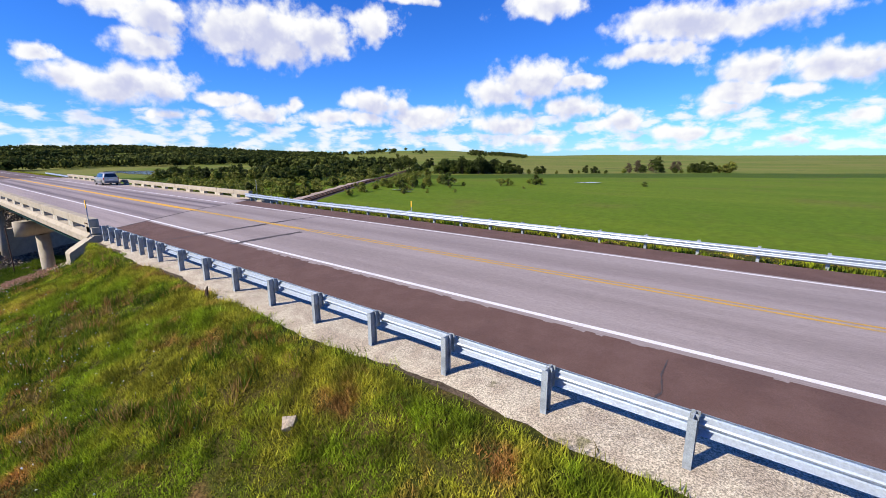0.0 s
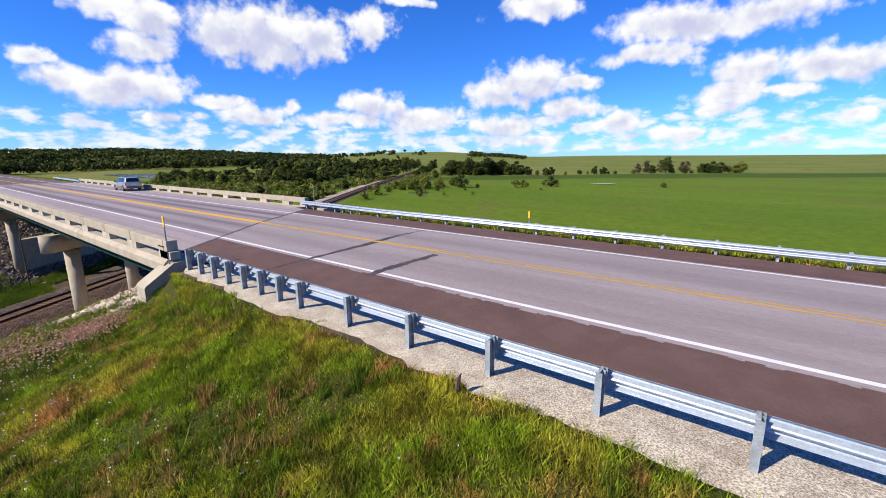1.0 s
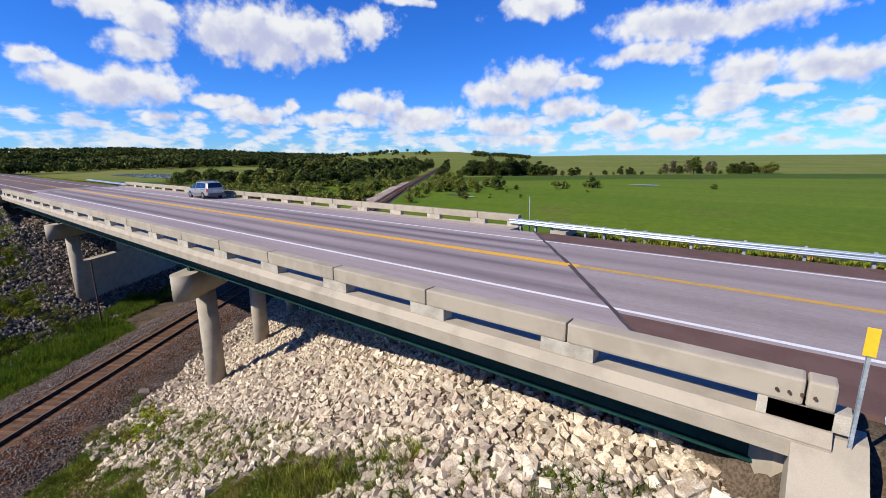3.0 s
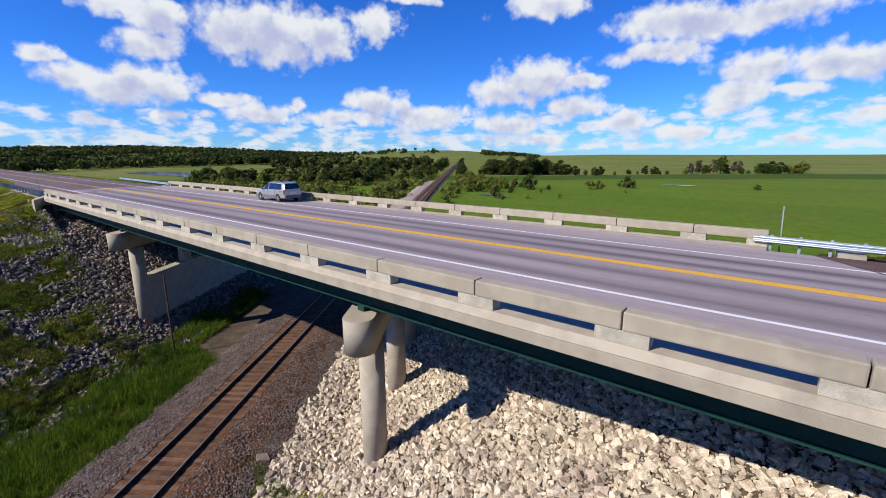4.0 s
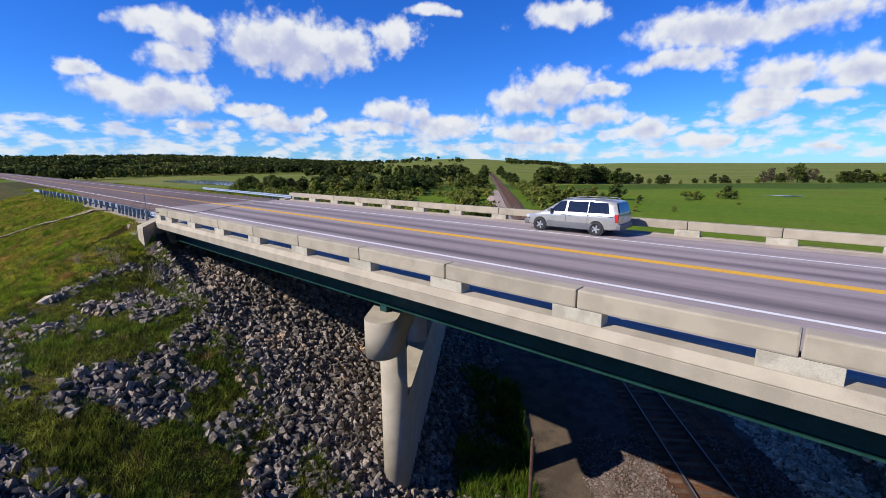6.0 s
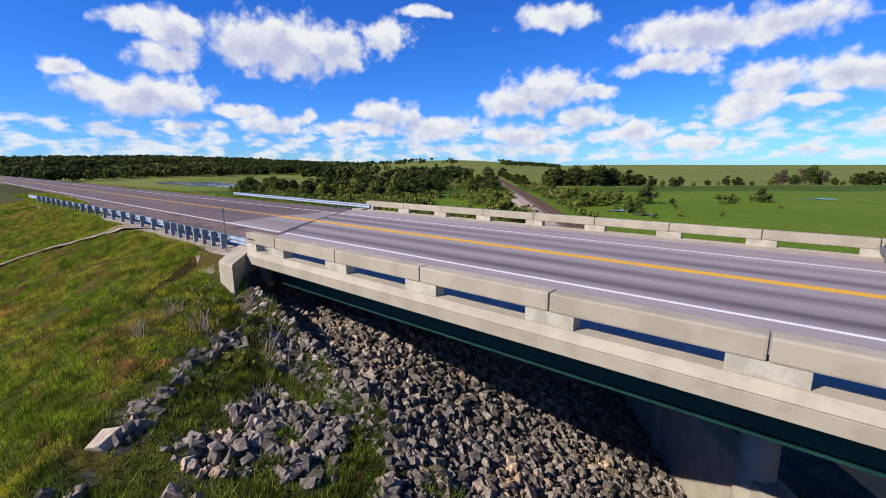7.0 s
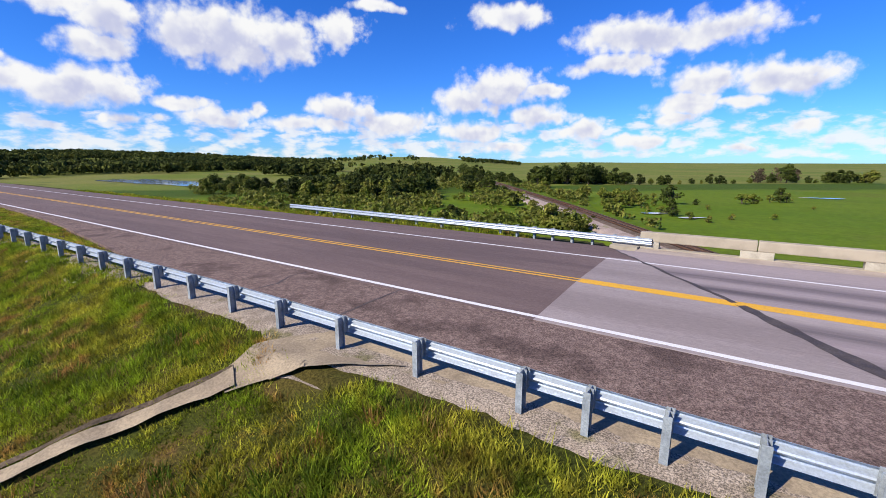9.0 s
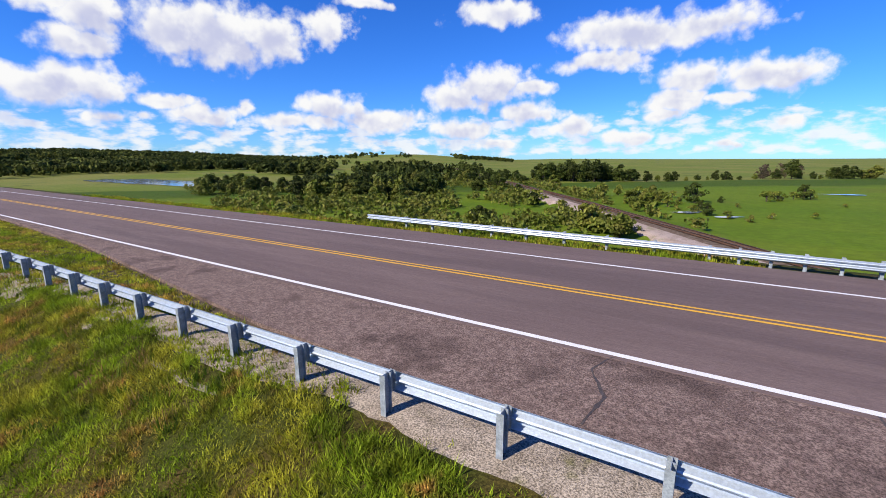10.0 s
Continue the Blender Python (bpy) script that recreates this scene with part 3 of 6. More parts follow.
for v in sw.verts:
    if v.co.z > 0:
        v.co.z = road_z(v.co.y)
tagged(part("shoulder_west_near", sw, "shoulder_worn"), "worn coarse reddish asphalt shoulder with cracks", "shoulder", kind="structure")
strip("shoulder_west_far", EDGE2 + 0.25, 13.4, -560, SLAB_L, "road_dark", "dark reddish-grey asphalt shoulder", "shoulder", skew_b=SKEW)


def marking(y, width, xa, xb, mat, label, seg=40):
    bm = bmesh.new()
    pts = [(xa + (xb - xa) * i / seg) for i in range(seg + 1)]
    y0, y1 = y - width / 2, y + width / 2
    rows_y = [y0, CREST, y1] if y0 < CREST < y1 else [y0, y1]
    for x0, x1 in zip(pts, pts[1:]):
        for ya, yb in zip(rows_y, rows_y[1:]):
            bm.faces.new([bm.verts.new((x, yy, road_z(yy) + 0.004)) for x, yy in ((x0, ya), (x1, ya), (x1, yb), (x0, yb))])
    bmesh.ops.remove_doubles(bm, verts=bm.verts[:], dist=0.001)
    return tagged(part("lane_marking", bm, mat), label, "road marking", kind="structure")


for yy in (EDGE1, EDGE2):
    marking(yy, 0.15, -555, 145, "white_paint", "worn white painted road edge line", 120)
for yy in (CREST - 0.13, CREST + 0.13):
    marking(yy, 0.11, -555, -86.2, "yellow_paint", "double yellow painted centre line", 80)
    marking(yy, 0.11, -1.0, 145, "yellow_worn", "faded yellow painted centre line", 30)
marking(CREST, 0.46, -86.2, -14, "yellow_paint", "broad worn yellow centre line on the bridge", 40)
marking(CREST, 0.30, -14, -1.0, "yellow_worn", "broad faded yellow centre line", 10)

# ---------------------------------------------------------------- bridge


def parapet(name, y0, y1, xa, xb, start, label, dz=0.0, facing=-1):
    """Open concrete rail: kerb, short blocks, and a beam in lengths."""
    th = empty(name, label, "bridge rail", ((xa + xb) / 2, (y0 + y1) / 2, 0.1), "structure")
    off = -th.location
    def put(nm, bm, mat):
        ob = part(nm, bm, mat, th)
        ob.matrix_parent_inverse = Matrix.Translation(off)
        ob.location.z = dz
        return ob
    out_y, in_y = (y0, y1) if facing < 0 else (y1, y0)
    sec = [(in_y + facing * -0.02, -0.02), (in_y + facing * -0.02, 0.26), (out_y + facing * 0.02, 0.26), (out_y + facing * 0.17, 0.10), (out_y + facing * 0.17, 0.085)]
    put("kerb", loft_bm([[(x, y, z) for y, z in sec + [(out_y + facing * 0.155, 0.075), (out_y + facing * 0.155, -0.02)]] for x in (xa, xb)]), "concrete")
    ya, yb = sorted((out_y + facing * 0.165, in_y - facing * 0.3))
    put("slab_edge", box_bm(xa, xb, ya, yb, -0.20, 0.07, 0.012), "concrete")
    cuts, x = [], start
    while x > xa + 1.2:
        x -= 3.462
    while x < xb - 0.3:
        if x > xa + 1.2:
            cuts.append(x)
        x += 3.462
    edges = [xa] + cuts + [xb]
    for a, b in zip(edges, edges[1:]):
        put("rail_beam", box_bm(a + 0.012, b - 0.012, y0, y1, 0.535, 0.925, 0.04), "concrete")
    for c in cuts:
        put("rail_block", box_bm(c - 0.52, c + 0.52, y0 + 0.02, y1 - 0.03, 0.255, 0.535, 0.012), "concrete_pale")
    put("rail_block", box_bm(xa, xa + 0.75, y0 + 0.02, y1 - 0.03, 0.255, 0.535, 0.012), "concrete_pale")
    put("rail_block", box_bm(xb - 0.75, xb, y0 + 0.02, y1 - 0.03, 0.255, 0.535, 0.012), "concrete_pale")
    return th


parapet("bridge_rail_near", -0.30, 0.08, END_L, END_R, -39.15, "open concrete bridge rail of beams on short blocks, sunlit")
parapet("bridge_rail_far", 13.9, 14.28, FAR_L, FAR_R, -40.3, "open concrete bridge rail of beams on short blocks, seen from the road", -0.22, 1)

girders = empty("bridge_girder", "dark green painted steel girders under the deck", "bridge girder", (-42, 6.9, -0.5), "structure")
for yg in (0.55, 3.8, 7.05, 10.3, 13.5):
    xa, xb = END_L - SKEW * yg + 0.4, END_R - SKEW * yg - 0.4
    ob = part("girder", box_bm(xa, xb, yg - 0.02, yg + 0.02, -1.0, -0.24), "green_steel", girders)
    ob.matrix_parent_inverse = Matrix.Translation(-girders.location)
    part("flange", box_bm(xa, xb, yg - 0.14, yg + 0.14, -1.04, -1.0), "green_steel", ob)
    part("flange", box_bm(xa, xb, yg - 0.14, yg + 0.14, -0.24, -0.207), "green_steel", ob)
    rib_me = None
    for i in range(23):
        if rib_me is None:
            rib = part("stiffener", box_bm(-0.008, 0.008, 0.018, 0.105, -0.995, -0.245), "green_steel", ob)
            rib_me = rib.data
        else:
            rib = new("stiffener", rib_me)
            rib.parent = ob
        rib.location = (xa + 0.3 + (xb - xa - 0.6) * i / 22, yg, 0)
soffit = prism_bm([(END_L + 0.3, -0.3), (END_R - 0.3, -0.3), (FAR_R - 0.3, 14.2), (FAR_L + 0.3, 14.2)], -0.245, -0.205)
tagged(part("bridge_soffit", soffit, "concrete"), "grey concrete underside of the bridge deck", "bridge deck", kind="structure")


def pier(name, x0, base, label, wall=False):
    """Round columns under a round-ended cap beam, set along the skew."""
    th = empty(name, label, "bridge pier", (x0, 0, base), "structure")
    inv = Matrix.Translation(-th.location)
    s0, s1, wd = -0.55, 18.6, 0.52
    pts = []
    for k in range(13):
        a = math.pi / 2 + math.pi * k / 12
        pts.append((s0 + wd + wd * math.cos(a), wd * math.sin(a)))
    for k in range(13):
        a = -math.pi / 2 + math.pi * k / 12
        pts.append((s1 - wd + wd * math.cos(a), wd * math.sin(a)))
    o = Vector((x0 + 0.42, 0.05, 0))
    poly = [tuple((o + DIR * s + ACR * c)[:2]) for s, c in pts]
    ob = part("cap", prism_bm(poly, -2.45, -1.26), "concrete", th)
    ob.matrix_parent_inverse = inv
    for f in ob.data.polygons:
        f.use_smooth = abs(f.normal.z) < 0.5
    for s in (1.55, 6.9, 12.25, 17.6):
        c = o + DIR * s
        bm = bmesh.new()
        bmesh.ops.create_cone(bm, cap_ends=True, segments=28, radius1=0.47, radius2=0.47, depth=(-2.55 - base + 1.2), matrix=Matrix.Translation((c.x, c.y, (base - 1.2 - 2.55) / 2)))
        ob = part("column", bm, "concrete", th, smooth=False)
        ob.matrix_parent_inverse = inv
        for f in ob.data.polygons:
            f.use_smooth = abs(f.normal.z) < 0.5
    for yg in (0.55, 3.8, 7.05, 10.3, 13.5):
        c = o + DIR * ((yg - 0.05) / 0.8077)
        ob = part("bearing", box_bm(c.x - 0.16, c.x + 0.16, c.y - 0.11, c.y + 0.11, -1.26, -1.04, 0.004), "green_steel", th)
        ob.matrix_parent_inverse = inv
    if wall:
        q = [tuple((o + DIR * s + ACR * c)[:2]) for s, c in ((1.55, -0.3), (1.55, 0.47), (17.6, 0.47), (17.6, -0.3))]
        ob = part("crash_wall", prism_bm(q, base - 1.0, -4.85), "concrete", th)
        ob.matrix_parent_inverse = inv
    return th


pier("pier_east", -30.55, -7.9, "round concrete columns under a round-ended cap beam, standing in riprap")
pier("pier_west", -56.35, -8.6, "round concrete columns with a crash wall under a round-ended cap beam", True)


def abutment(name, xe, s, label):
    """Back wall along the skew and a stepped wing at the near end; s is +1 where the bridge lies towards -x."""
    th = empty(name, label, "bridge abutment", (xe, 0, -1), "structure")
    inv = Matrix.Translation(-th.location)
    a, b = (xe - 0.55, xe + 0.35) if s > 0 else (xe - 0.35, xe + 0.55)
    ob = part("back_wall", prism_bm([(a, 0.1), (b, 0.1), (b - SKEW * 13.9, 14.0), (a - SKEW * 13.9, 14.0)], -3.4, -0.21), "concrete", th)
    ob.matrix_parent_inverse = inv
    x0, x1 = (xe - 0.42, xe + 0.38) if s > 0 else (xe - 0.45, xe + 0.75)
    sec = [(0.12, 0.20), (-0.26, 0.18), (-1.22, -0.46), (-1.27, -0.54), (-1.27, -3.2), (0.12, -3.2)]
    if s < 0:
        x0, x1, sec = xe - 1.15, xe - 0.05, [(0.3, 0.27), (-0.12, 0.27), (-1.24, -0.04), (-1.28, -0.12), (-1.28, -3.6), (0.3, -3.6)]
    rings = [[(x - (SKEW * y if s < 0 else 0.0), y, z) for y, z in sec] for x in (x0, x1)]
    ob = part("wing_wall", loft_bm(rings), "concrete", th)
    ob.matrix_parent_inverse = inv
    q = [(x0, 13.4), (x1, 13.4), (x1, 14.9), (x0, 14.9)]
    q = [(x - SKEW * 13.6, y) for x, y in q]
    ob = part("wing_wall", prism_bm(q, -3.2, 0.1), "concrete", th)
    ob.matrix_parent_inverse = inv
    return th


abutment("abutment_east", END_R, 1, "tan concrete abutment with sloping wing wall, grass at its foot")
abutment("abutment_west", END_L, -1, "tan concrete abutment with sloping wing wall, weeds at its foot")


# ---------------------------------------------------------------- guard rails
def w_profile():
    """Outline of a W-beam, as (towards traffic, height)."""
    return [(0.0, 0.705), (0.022, 0.69), (0.075, 0.655), (0.083, 0.635), (0.075, 0.612), (0.012, 0.572), (0.0, 0.55), (0.012, 0.528), (0.075, 0.488), (0.083, 0.465), (0.075, 0.445), (0.022, 0.41), (0.0, 0.395)]


def guardrail(name, path, posts, side, label, zoff=0.0):
    """W-beam on I-section posts with blocks. path: plan points; posts: distances along it; side: +1 where traffic lies towards +y."""
    th = empty(name, label, "guardrail", (*path[0], zoff), "structure")
    inv = Matrix.Translation(-th.location)
    P = [Vector((*p, 0)) for p in path]
    acc = [0.0]
    for a, b in zip(P, P[1:]):
        acc.append(acc[-1] + (b - a).length)
    def at(s):
        for i in range(len(P) - 1):
            if s <= acc[i + 1] or i == len(P) - 2:
                d = (P[i + 1] - P[i]).normalized()
                return P[i] + d * (s - acc[i]), d
    prof = w_profile()
    s = 0.0
    rings_all = []
    while s < acc[-1] - 0.01:
        e = min(s + 3.81, acc[-1])
        rings = []
        for k in range(5):
            q, d = at(s + (e - s) * k / 4)
            nrm = Vector((-d.y, d.x, 0))
            if nrm.y * side < 0:
                nrm = -nrm
            front = [q + nrm * (0.19 + f) + Vector((0, 0, z + zoff)) for f, z in prof]
            rear = [q + nrm * (0.184 + f) + Vector((0, 0, z + zoff)) for f, z in prof[::-1]]
            rings.append(front + rear)
        ob = part("rail", loft_bm(rings), "steel", th)
        ob.matrix_parent_inverse = inv
        s = e
    post_me = block_me = None
    for s in posts:
        q, d = at(s)
        nrm = Vector((-d.y, d.x, 0))
        if nrm.y * side < 0:
            nrm = -nrm
        turn = Matrix.Translation((q.x, q.y, zoff)) @ Matrix(((-nrm.y * -1, nrm.x, 0, 0), (-nrm.x, nrm.y, 0, 0), (0, 0, 1, 0), (0, 0, 0, 1)))
        if post_me is None:
            bm = box_bm(-0.05, 0.05, -0.075, -0.067, -0.5, 0.73)
            box_bm(-0.05, 0.05, 0.067, 0.075, -0.5, 0.73, bm=bm)
            box_bm(-0.004, 0.004, -0.067, 0.067, -0.5, 0.73, bm=bm)
            post = part("post", bm, "post_steel", th)
            post_me = post.data
            bm = box_bm(-0.05, 0.05, 0.077, 0.085, 0.39, 0.725)
            box_bm(-0.05, 0.05, 0.176, 0.183, 0.39, 0.725, bm=bm)
            box_bm(-0.004, 0.004, 0.085, 0.176, 0.39, 0.725, bm=bm)
            block = part("block", bm, "post_steel", th)
            block_me = block.data
        else:
            post, block = new("post", post_me), new("block", block_me)
            post.parent = block.parent = th
        post.matrix_parent_inverse = block.matrix_parent_inverse = inv
        post.matrix_basis = block.matrix_basis = turn
    return th


SP = 1.905
near_e = [(END_R + 0.55, -0.0), (45.0, -0.0)]
x_start = END_R + 0.55
guardrail("guardrail_near_east", near_e, [(x - x_start) for x in [-0.9525 * k for k in range(7, 0, -1)] + [SP * k for k in range(0, 23)] if x > x_start], 1,
          "galvanised steel guardrail on steel posts beside gravel", -0.04)
near_w = [(-75.7, -0.20), (-77.63, -0.20), (-93, -0.22), (-103, -0.50), (-113, -0.85), (-123, -1.3)]
guardrail("guardrail_near_west", near_w, [2.5 + 0.9525 * k for k in range(7)] + [9.17 + SP * k for k in range(0, 18)], 1,
          "galvanised steel guardrail on steel posts above a grass slope", -0.10)
far_e = [(-20.7, 14.05), (-11, 13.5), (70, 13.4)]
guardrail("guardrail_far_east", far_e, [0.6 + 0.9525 * k for k in range(8)] + [9.2 + SP * k for k in range(42)], -1,
          "galvanised steel guardrail along the far shoulder", -0.20)
far_w = [(-85.4, 14.05), (-110.9, 15.2)]
guardrail("guardrail_far_west", far_w, [0.6 + 0.9525 * k for k in range(8)] + [9.2 + SP * k for k in range(8)], -1,
          "galvanised steel guardrail ending beyond the bridge", -0.25)

# ---------------------------------------------------------------- railway
def track_pt(s, c, z):
    up, aside = track_rise(s)
    return Vector((TRACK_X, 0, z + TRACK_DZ + float(up))) + DIR * s + ACR * (c + float(aside))


prof = [(-4.6, -8.35), (-3.6, -8.0), (-2.7, -7.86), (-1.7, -7.74), (-1.5, -7.672), (1.5, -7.672), (2.2, -7.76), (3.2, -8.0), (4.6, -8.35)]
S_A, S_B = -40.0, 620.0
S_CUTS = (S_A, 20.0, 140.0, S_B)
cuts = np.concatenate([np.arange(S_A, 40, 0.5), np.arange(40, S_B, 4.0)])
rows = []
for s in cuts:
    for c, z in prof:
        p = track_pt(s, c * (1 - 0.42 * float(smooth01((s - 15) / 20))) if abs(c) > 1.6 else c, z)
        rows.append((p.x, p.y, p.z + (0.05 * math.sin(s * 2.1 + c * 3) * math.sin(s * 0.7) if 1.6 < abs(c) < 4 else 0)))
npf = len(prof)
ids = np.arange(len(rows)).reshape(len(cuts), npf)
q = np.stack([ids[:-1, :-1], ids[:-1, 1:], ids[1:, 1:], ids[1:, :-1]], -1).reshape(-1, 4)
me = mesh_np("track_ballast", np.array(rows), q)
me.materials.append(M["ballast"])
me.materials.append(M["ballast_rusty"])
mids = (np.arange(npf - 1) >= 4) & (np.arange(npf - 1) <= 6)
me.polygons.foreach_set("material_index", np.tile(mids.astype(np.int32), len(cuts) - 1))
tagged(new("track_ballast", me), "crushed stone railway ballast, rusty between the rails", "ballast", kind="structure")

track = empty("railway_track", "single railway track with rusty rails on wooden sleepers", "railway track", tuple(track_pt(0, 0, -7.7)), "structure")
tinv = Matrix.Translation(-track.location)
for c0 in (-0.75, 0.75):
    sec = [(-0.07, -7.66), (0.07, -7.66), (0.07, -7.645), (0.012, -7.625), (0.012, -7.545), (0.036, -7.535), (0.036, -7.50), (-0.036, -7.50), (-0.036, -7.535), (-0.012, -7.545), (-0.012, -7.625), (-0.07, -7.645)]
    ob = part("rail", loft_bm([[track_pt(s, c0 + c, z) for c, z in sec] for s in S_CUTS]), "rail_steel", track, "rusty steel rail")
    ob.matrix_parent_inverse = tinv
    top = bmesh.new()
    for sa, sb in zip(S_CUTS, S_CUTS[1:]):
        top.faces.new([top.verts.new(track_pt(s, c0 + c, -7.497)) for s, c in ((sa, -0.028), (sa, 0.028), (sb, 0.028), (sb, -0.028))])
    hd = part("rail_head", top, "rail_head", ob, "polished running surface")
tie_me = None
turn = Matrix(((ACR.x, DIR.x, 0, 0), (ACR.y, DIR.y, 0, 0), (0, 0, 1, 0), (0, 0, 0, 1)))
for k in range(300):
    s = -38 + 0.53 * k
    p = track_pt(s, random.uniform(-0.04, 0.04), -7.735)
    if tie_me is None:
        ob = part("sleeper", box_bm(-1.3, 1.3, -0.115, 0.115, -0.09, 0.075, 0.01), "tie_wood", track)
        tie_me = ob.data
    else:
        ob = new("sleeper", tie_me)
        ob.parent = track
    ob.matrix_parent_inverse = tinv
    ob.matrix_basis = Matrix.Translation(p) @ turn @ Matrix.Rotation(random.uniform(-0.015, 0.015), 4, "Z")

# stony service strip beside the track beyond the bridge
cuts = np.arange(30.0, 190.0, 2.0)
V = [tuple(track_pt(s, c + 0.5 * math.sin(s * 0.4) * (c < -6), z)) for s in cuts for c, z in ((-8.0, -9.9), (-6.4, -8.3), (-4.6, -8.12), (-2.5, -8.10))]
ids = np.arange(len(V)).reshape(len(cuts), 4)
q = np.stack([ids[:-1, :-1], ids[:-1, 1:], ids[1:, 1:], ids[1:, :-1]], -1).reshape(-1, 4)
tagged(link("service_strip", mesh_np("service_strip", np.array(V), q), "gravel_pink", smooth=True), "pinkish gravel strip along the railway", "gravel", kind="structure")


# ---------------------------------------------------------------- verges, joints, drains
def draped(name, x0, x1, y_lo, y_hi, mat, label, category, z_lo, z_hi, dx=0.35, ny_=6):
    """A loose sheet between two edge lines given as functions of x."""
    xs = np.arange(x0, x1 + dx, dx)
    V = []
    for x in xs:
        a, b = y_lo(x), y_hi(x)
        for k in range(ny_ + 1):
            f = k / ny_
            y = a + (b - a) * f
            V.append((x, y, z_lo + (z_hi - z_lo) * smooth01(f * 2.2) + 0.012 * math.sin(7 * x + 3 * y) * (0 < k < ny_)))
    V = np.array(V)
    low = V[:, 1] < -0.3
    V[low, 2] = np.minimum(V[low, 2], ground_z(V[low, 0], V[low, 1]) + 0.035)
    ids_ = np.arange(len(V)).reshape(len(xs), ny_ + 1)
    q_ = np.stack([ids_[:-1, :-1], ids_[1:, :-1], ids_[1:, 1:], ids_[:-1, 1:]], -1).reshape(-1, 4)
    me_ = mesh_np(name, V, q_)
    return tagged(link(name, me_, mat, smooth=True), label, category, kind="structure")


edge_n = lambda x: -1.2 + 0.3 * math.sin(x * 0.83) * math.sin(x * 0.31 + 1) + 0.22 * noise.noise((x * 0.9, 3.0, 0.0)) + 0.2 * noise.noise((x * 2.7, 9.0, 0.0))
draped("gravel_verge_east", -6.9, 45, lambda x: edge_n(x) + 0.2 + 0.45 * smooth01((-1.5 - x) / 5), lambda x: 1.15, "gravel", "pale crushed limestone gravel under the guardrail", "gravel", -0.16, 0.012)
draped("gravel_verge_west", -121, -77.2, lambda x: edge_n(x) + 0.1 - 0.5 * smooth01((-97 - x) / 20), lambda x: 0.80 - 0.9 * smooth01((-97 - x) / 8), "gravel_grey", "grey gravel under the guardrail", "gravel", -0.16, 0.012)
draped("gravel_verge_far", -20, 80, lambda x: 12.9, lambda x: 13.4 + 0.15 * math.sin(x * 1.3), "gravel", "thin line of pale gravel along the far shoulder", "gravel", -0.045, -0.12)
draped("gutter_west", -89.5, -77.9, lambda x: -0.16 + 0.06 * math.sin(x * 2.2), lambda x: 0.82, "mud", "tan concrete gutter along the shoulder behind the posts", "gutter", 0.0, 0.035)


def ribbon(name, pts, widths, mat, label, category, z_of, seg=5, jag=0.0, lift=0.005):
    """A flat strip along plan points, lying on the surface z_of(x, y)."""
    P_ = [Vector((*p, 0)) for p in pts]
    line, wl = [], []
    for (a, b), (wa, wb) in zip(zip(P_, P_[1:]), zip(widths, widths[1:])):
        for k in range(seg):
            line.append(a.lerp(b, k / seg))
            wl.append(wa + (wb - wa) * k / seg)
    line.append(P_[-1])
    wl.append(widths[-1])
    bm = bmesh.new()
    prev = None
    for i, (p, w_) in enumerate(zip(line, wl)):
        d = (line[min(i + 1, len(line) - 1)] - line[max(i - 1, 0)]).normalized()
        n_ = Vector((-d.y, d.x, 0))
        a = p + n_ * (w_ / 2 + random.uniform(-jag, jag))
        b = p - n_ * (w_ / 2 + random.uniform(-jag, jag))
        cur = [bm.verts.new((q_.x, q_.y, float(z_of(q_.x, q_.y)) + lift)) for q_ in (a, b)]
        if prev:
            bm.faces.new((prev[0], prev[1], cur[1], cur[0]))
        prev = cur
    bmesh.ops.recalc_face_normals(bm, faces=bm.faces[:])
    return tagged(part(name, bm, mat), label, category, kind="structure")


on_road = lambda x, y: road_z(y)
ribbon("joint_seal_east", [(SLAB_R - SKEW * y, y) for y in (0.9, 3, 5, 8, 11, 13.2)], [0.10, 0.12, 0.16, 0.18, 0.13, 0.1], "tar", "dark tarred expansion joint at the bridge end", "joint", on_road, 8, 0.03)
ribbon("joint_seal_west", [(SLAB_L - SKEW * y, y) for y in (0.9, 3, 4.5, 6, 8, 11, 13.0)], [0.2, 0.22, 0.34, 0.3, 0.16, 0.12, 0.1], "tar", "dark tarred expansion joint at the bridge end", "joint", on_road, 8, 0.05)
ribbon("tar_patch", [(-4.25, 1.3), (-4.3, 2.9), (-4.4, 4.8), (-4.4, 6.4), (-4.9, 8.6), (-5.0, 10.5)], [0.08, 0.16, 0.26, 0.42, 0.16, 0.1], "tar", "dark tarred crack across both lanes", "road patch", on_road, 7, 0.06)
ribbon("tar_patch", [(-0.8, 3.0), (-0.85, 4.1), (-0.8, 5.2), (-0.75, 6.4)], [0.26, 0.36, 0.34, 0.3], "tar", "dark tarred patch across one lane", "road patch", on_road, 7, 0.06)
ribbon("road_crack", [(-90.05, 0.9), (-90.1, 2.0), (-90.12, 3.35)], [0.05, 0.07, 0.04], "tar", "open crack in the worn shoulder", "crack", on_road, 6, 0.02)
ribbon("road_crack", [(16.44, 1.15), (16.5, 1.6), (16.37, 2.15), (16.34, 2.8)], [0.03, 0.04, 0.02, 0.03], "tar", "thin crack in the smooth shoulder", "crack", on_road, 6, 0.015)
ribbon("road_crack", [(-93.7, 0.9), (-93.6, 1.8), (-94.0, 2.6), (-93.8, 3.3)], [0.03, 0.05, 0.03, 0.03], "tar", "crack in the worn shoulder", "crack", on_road, 6, 0.02)
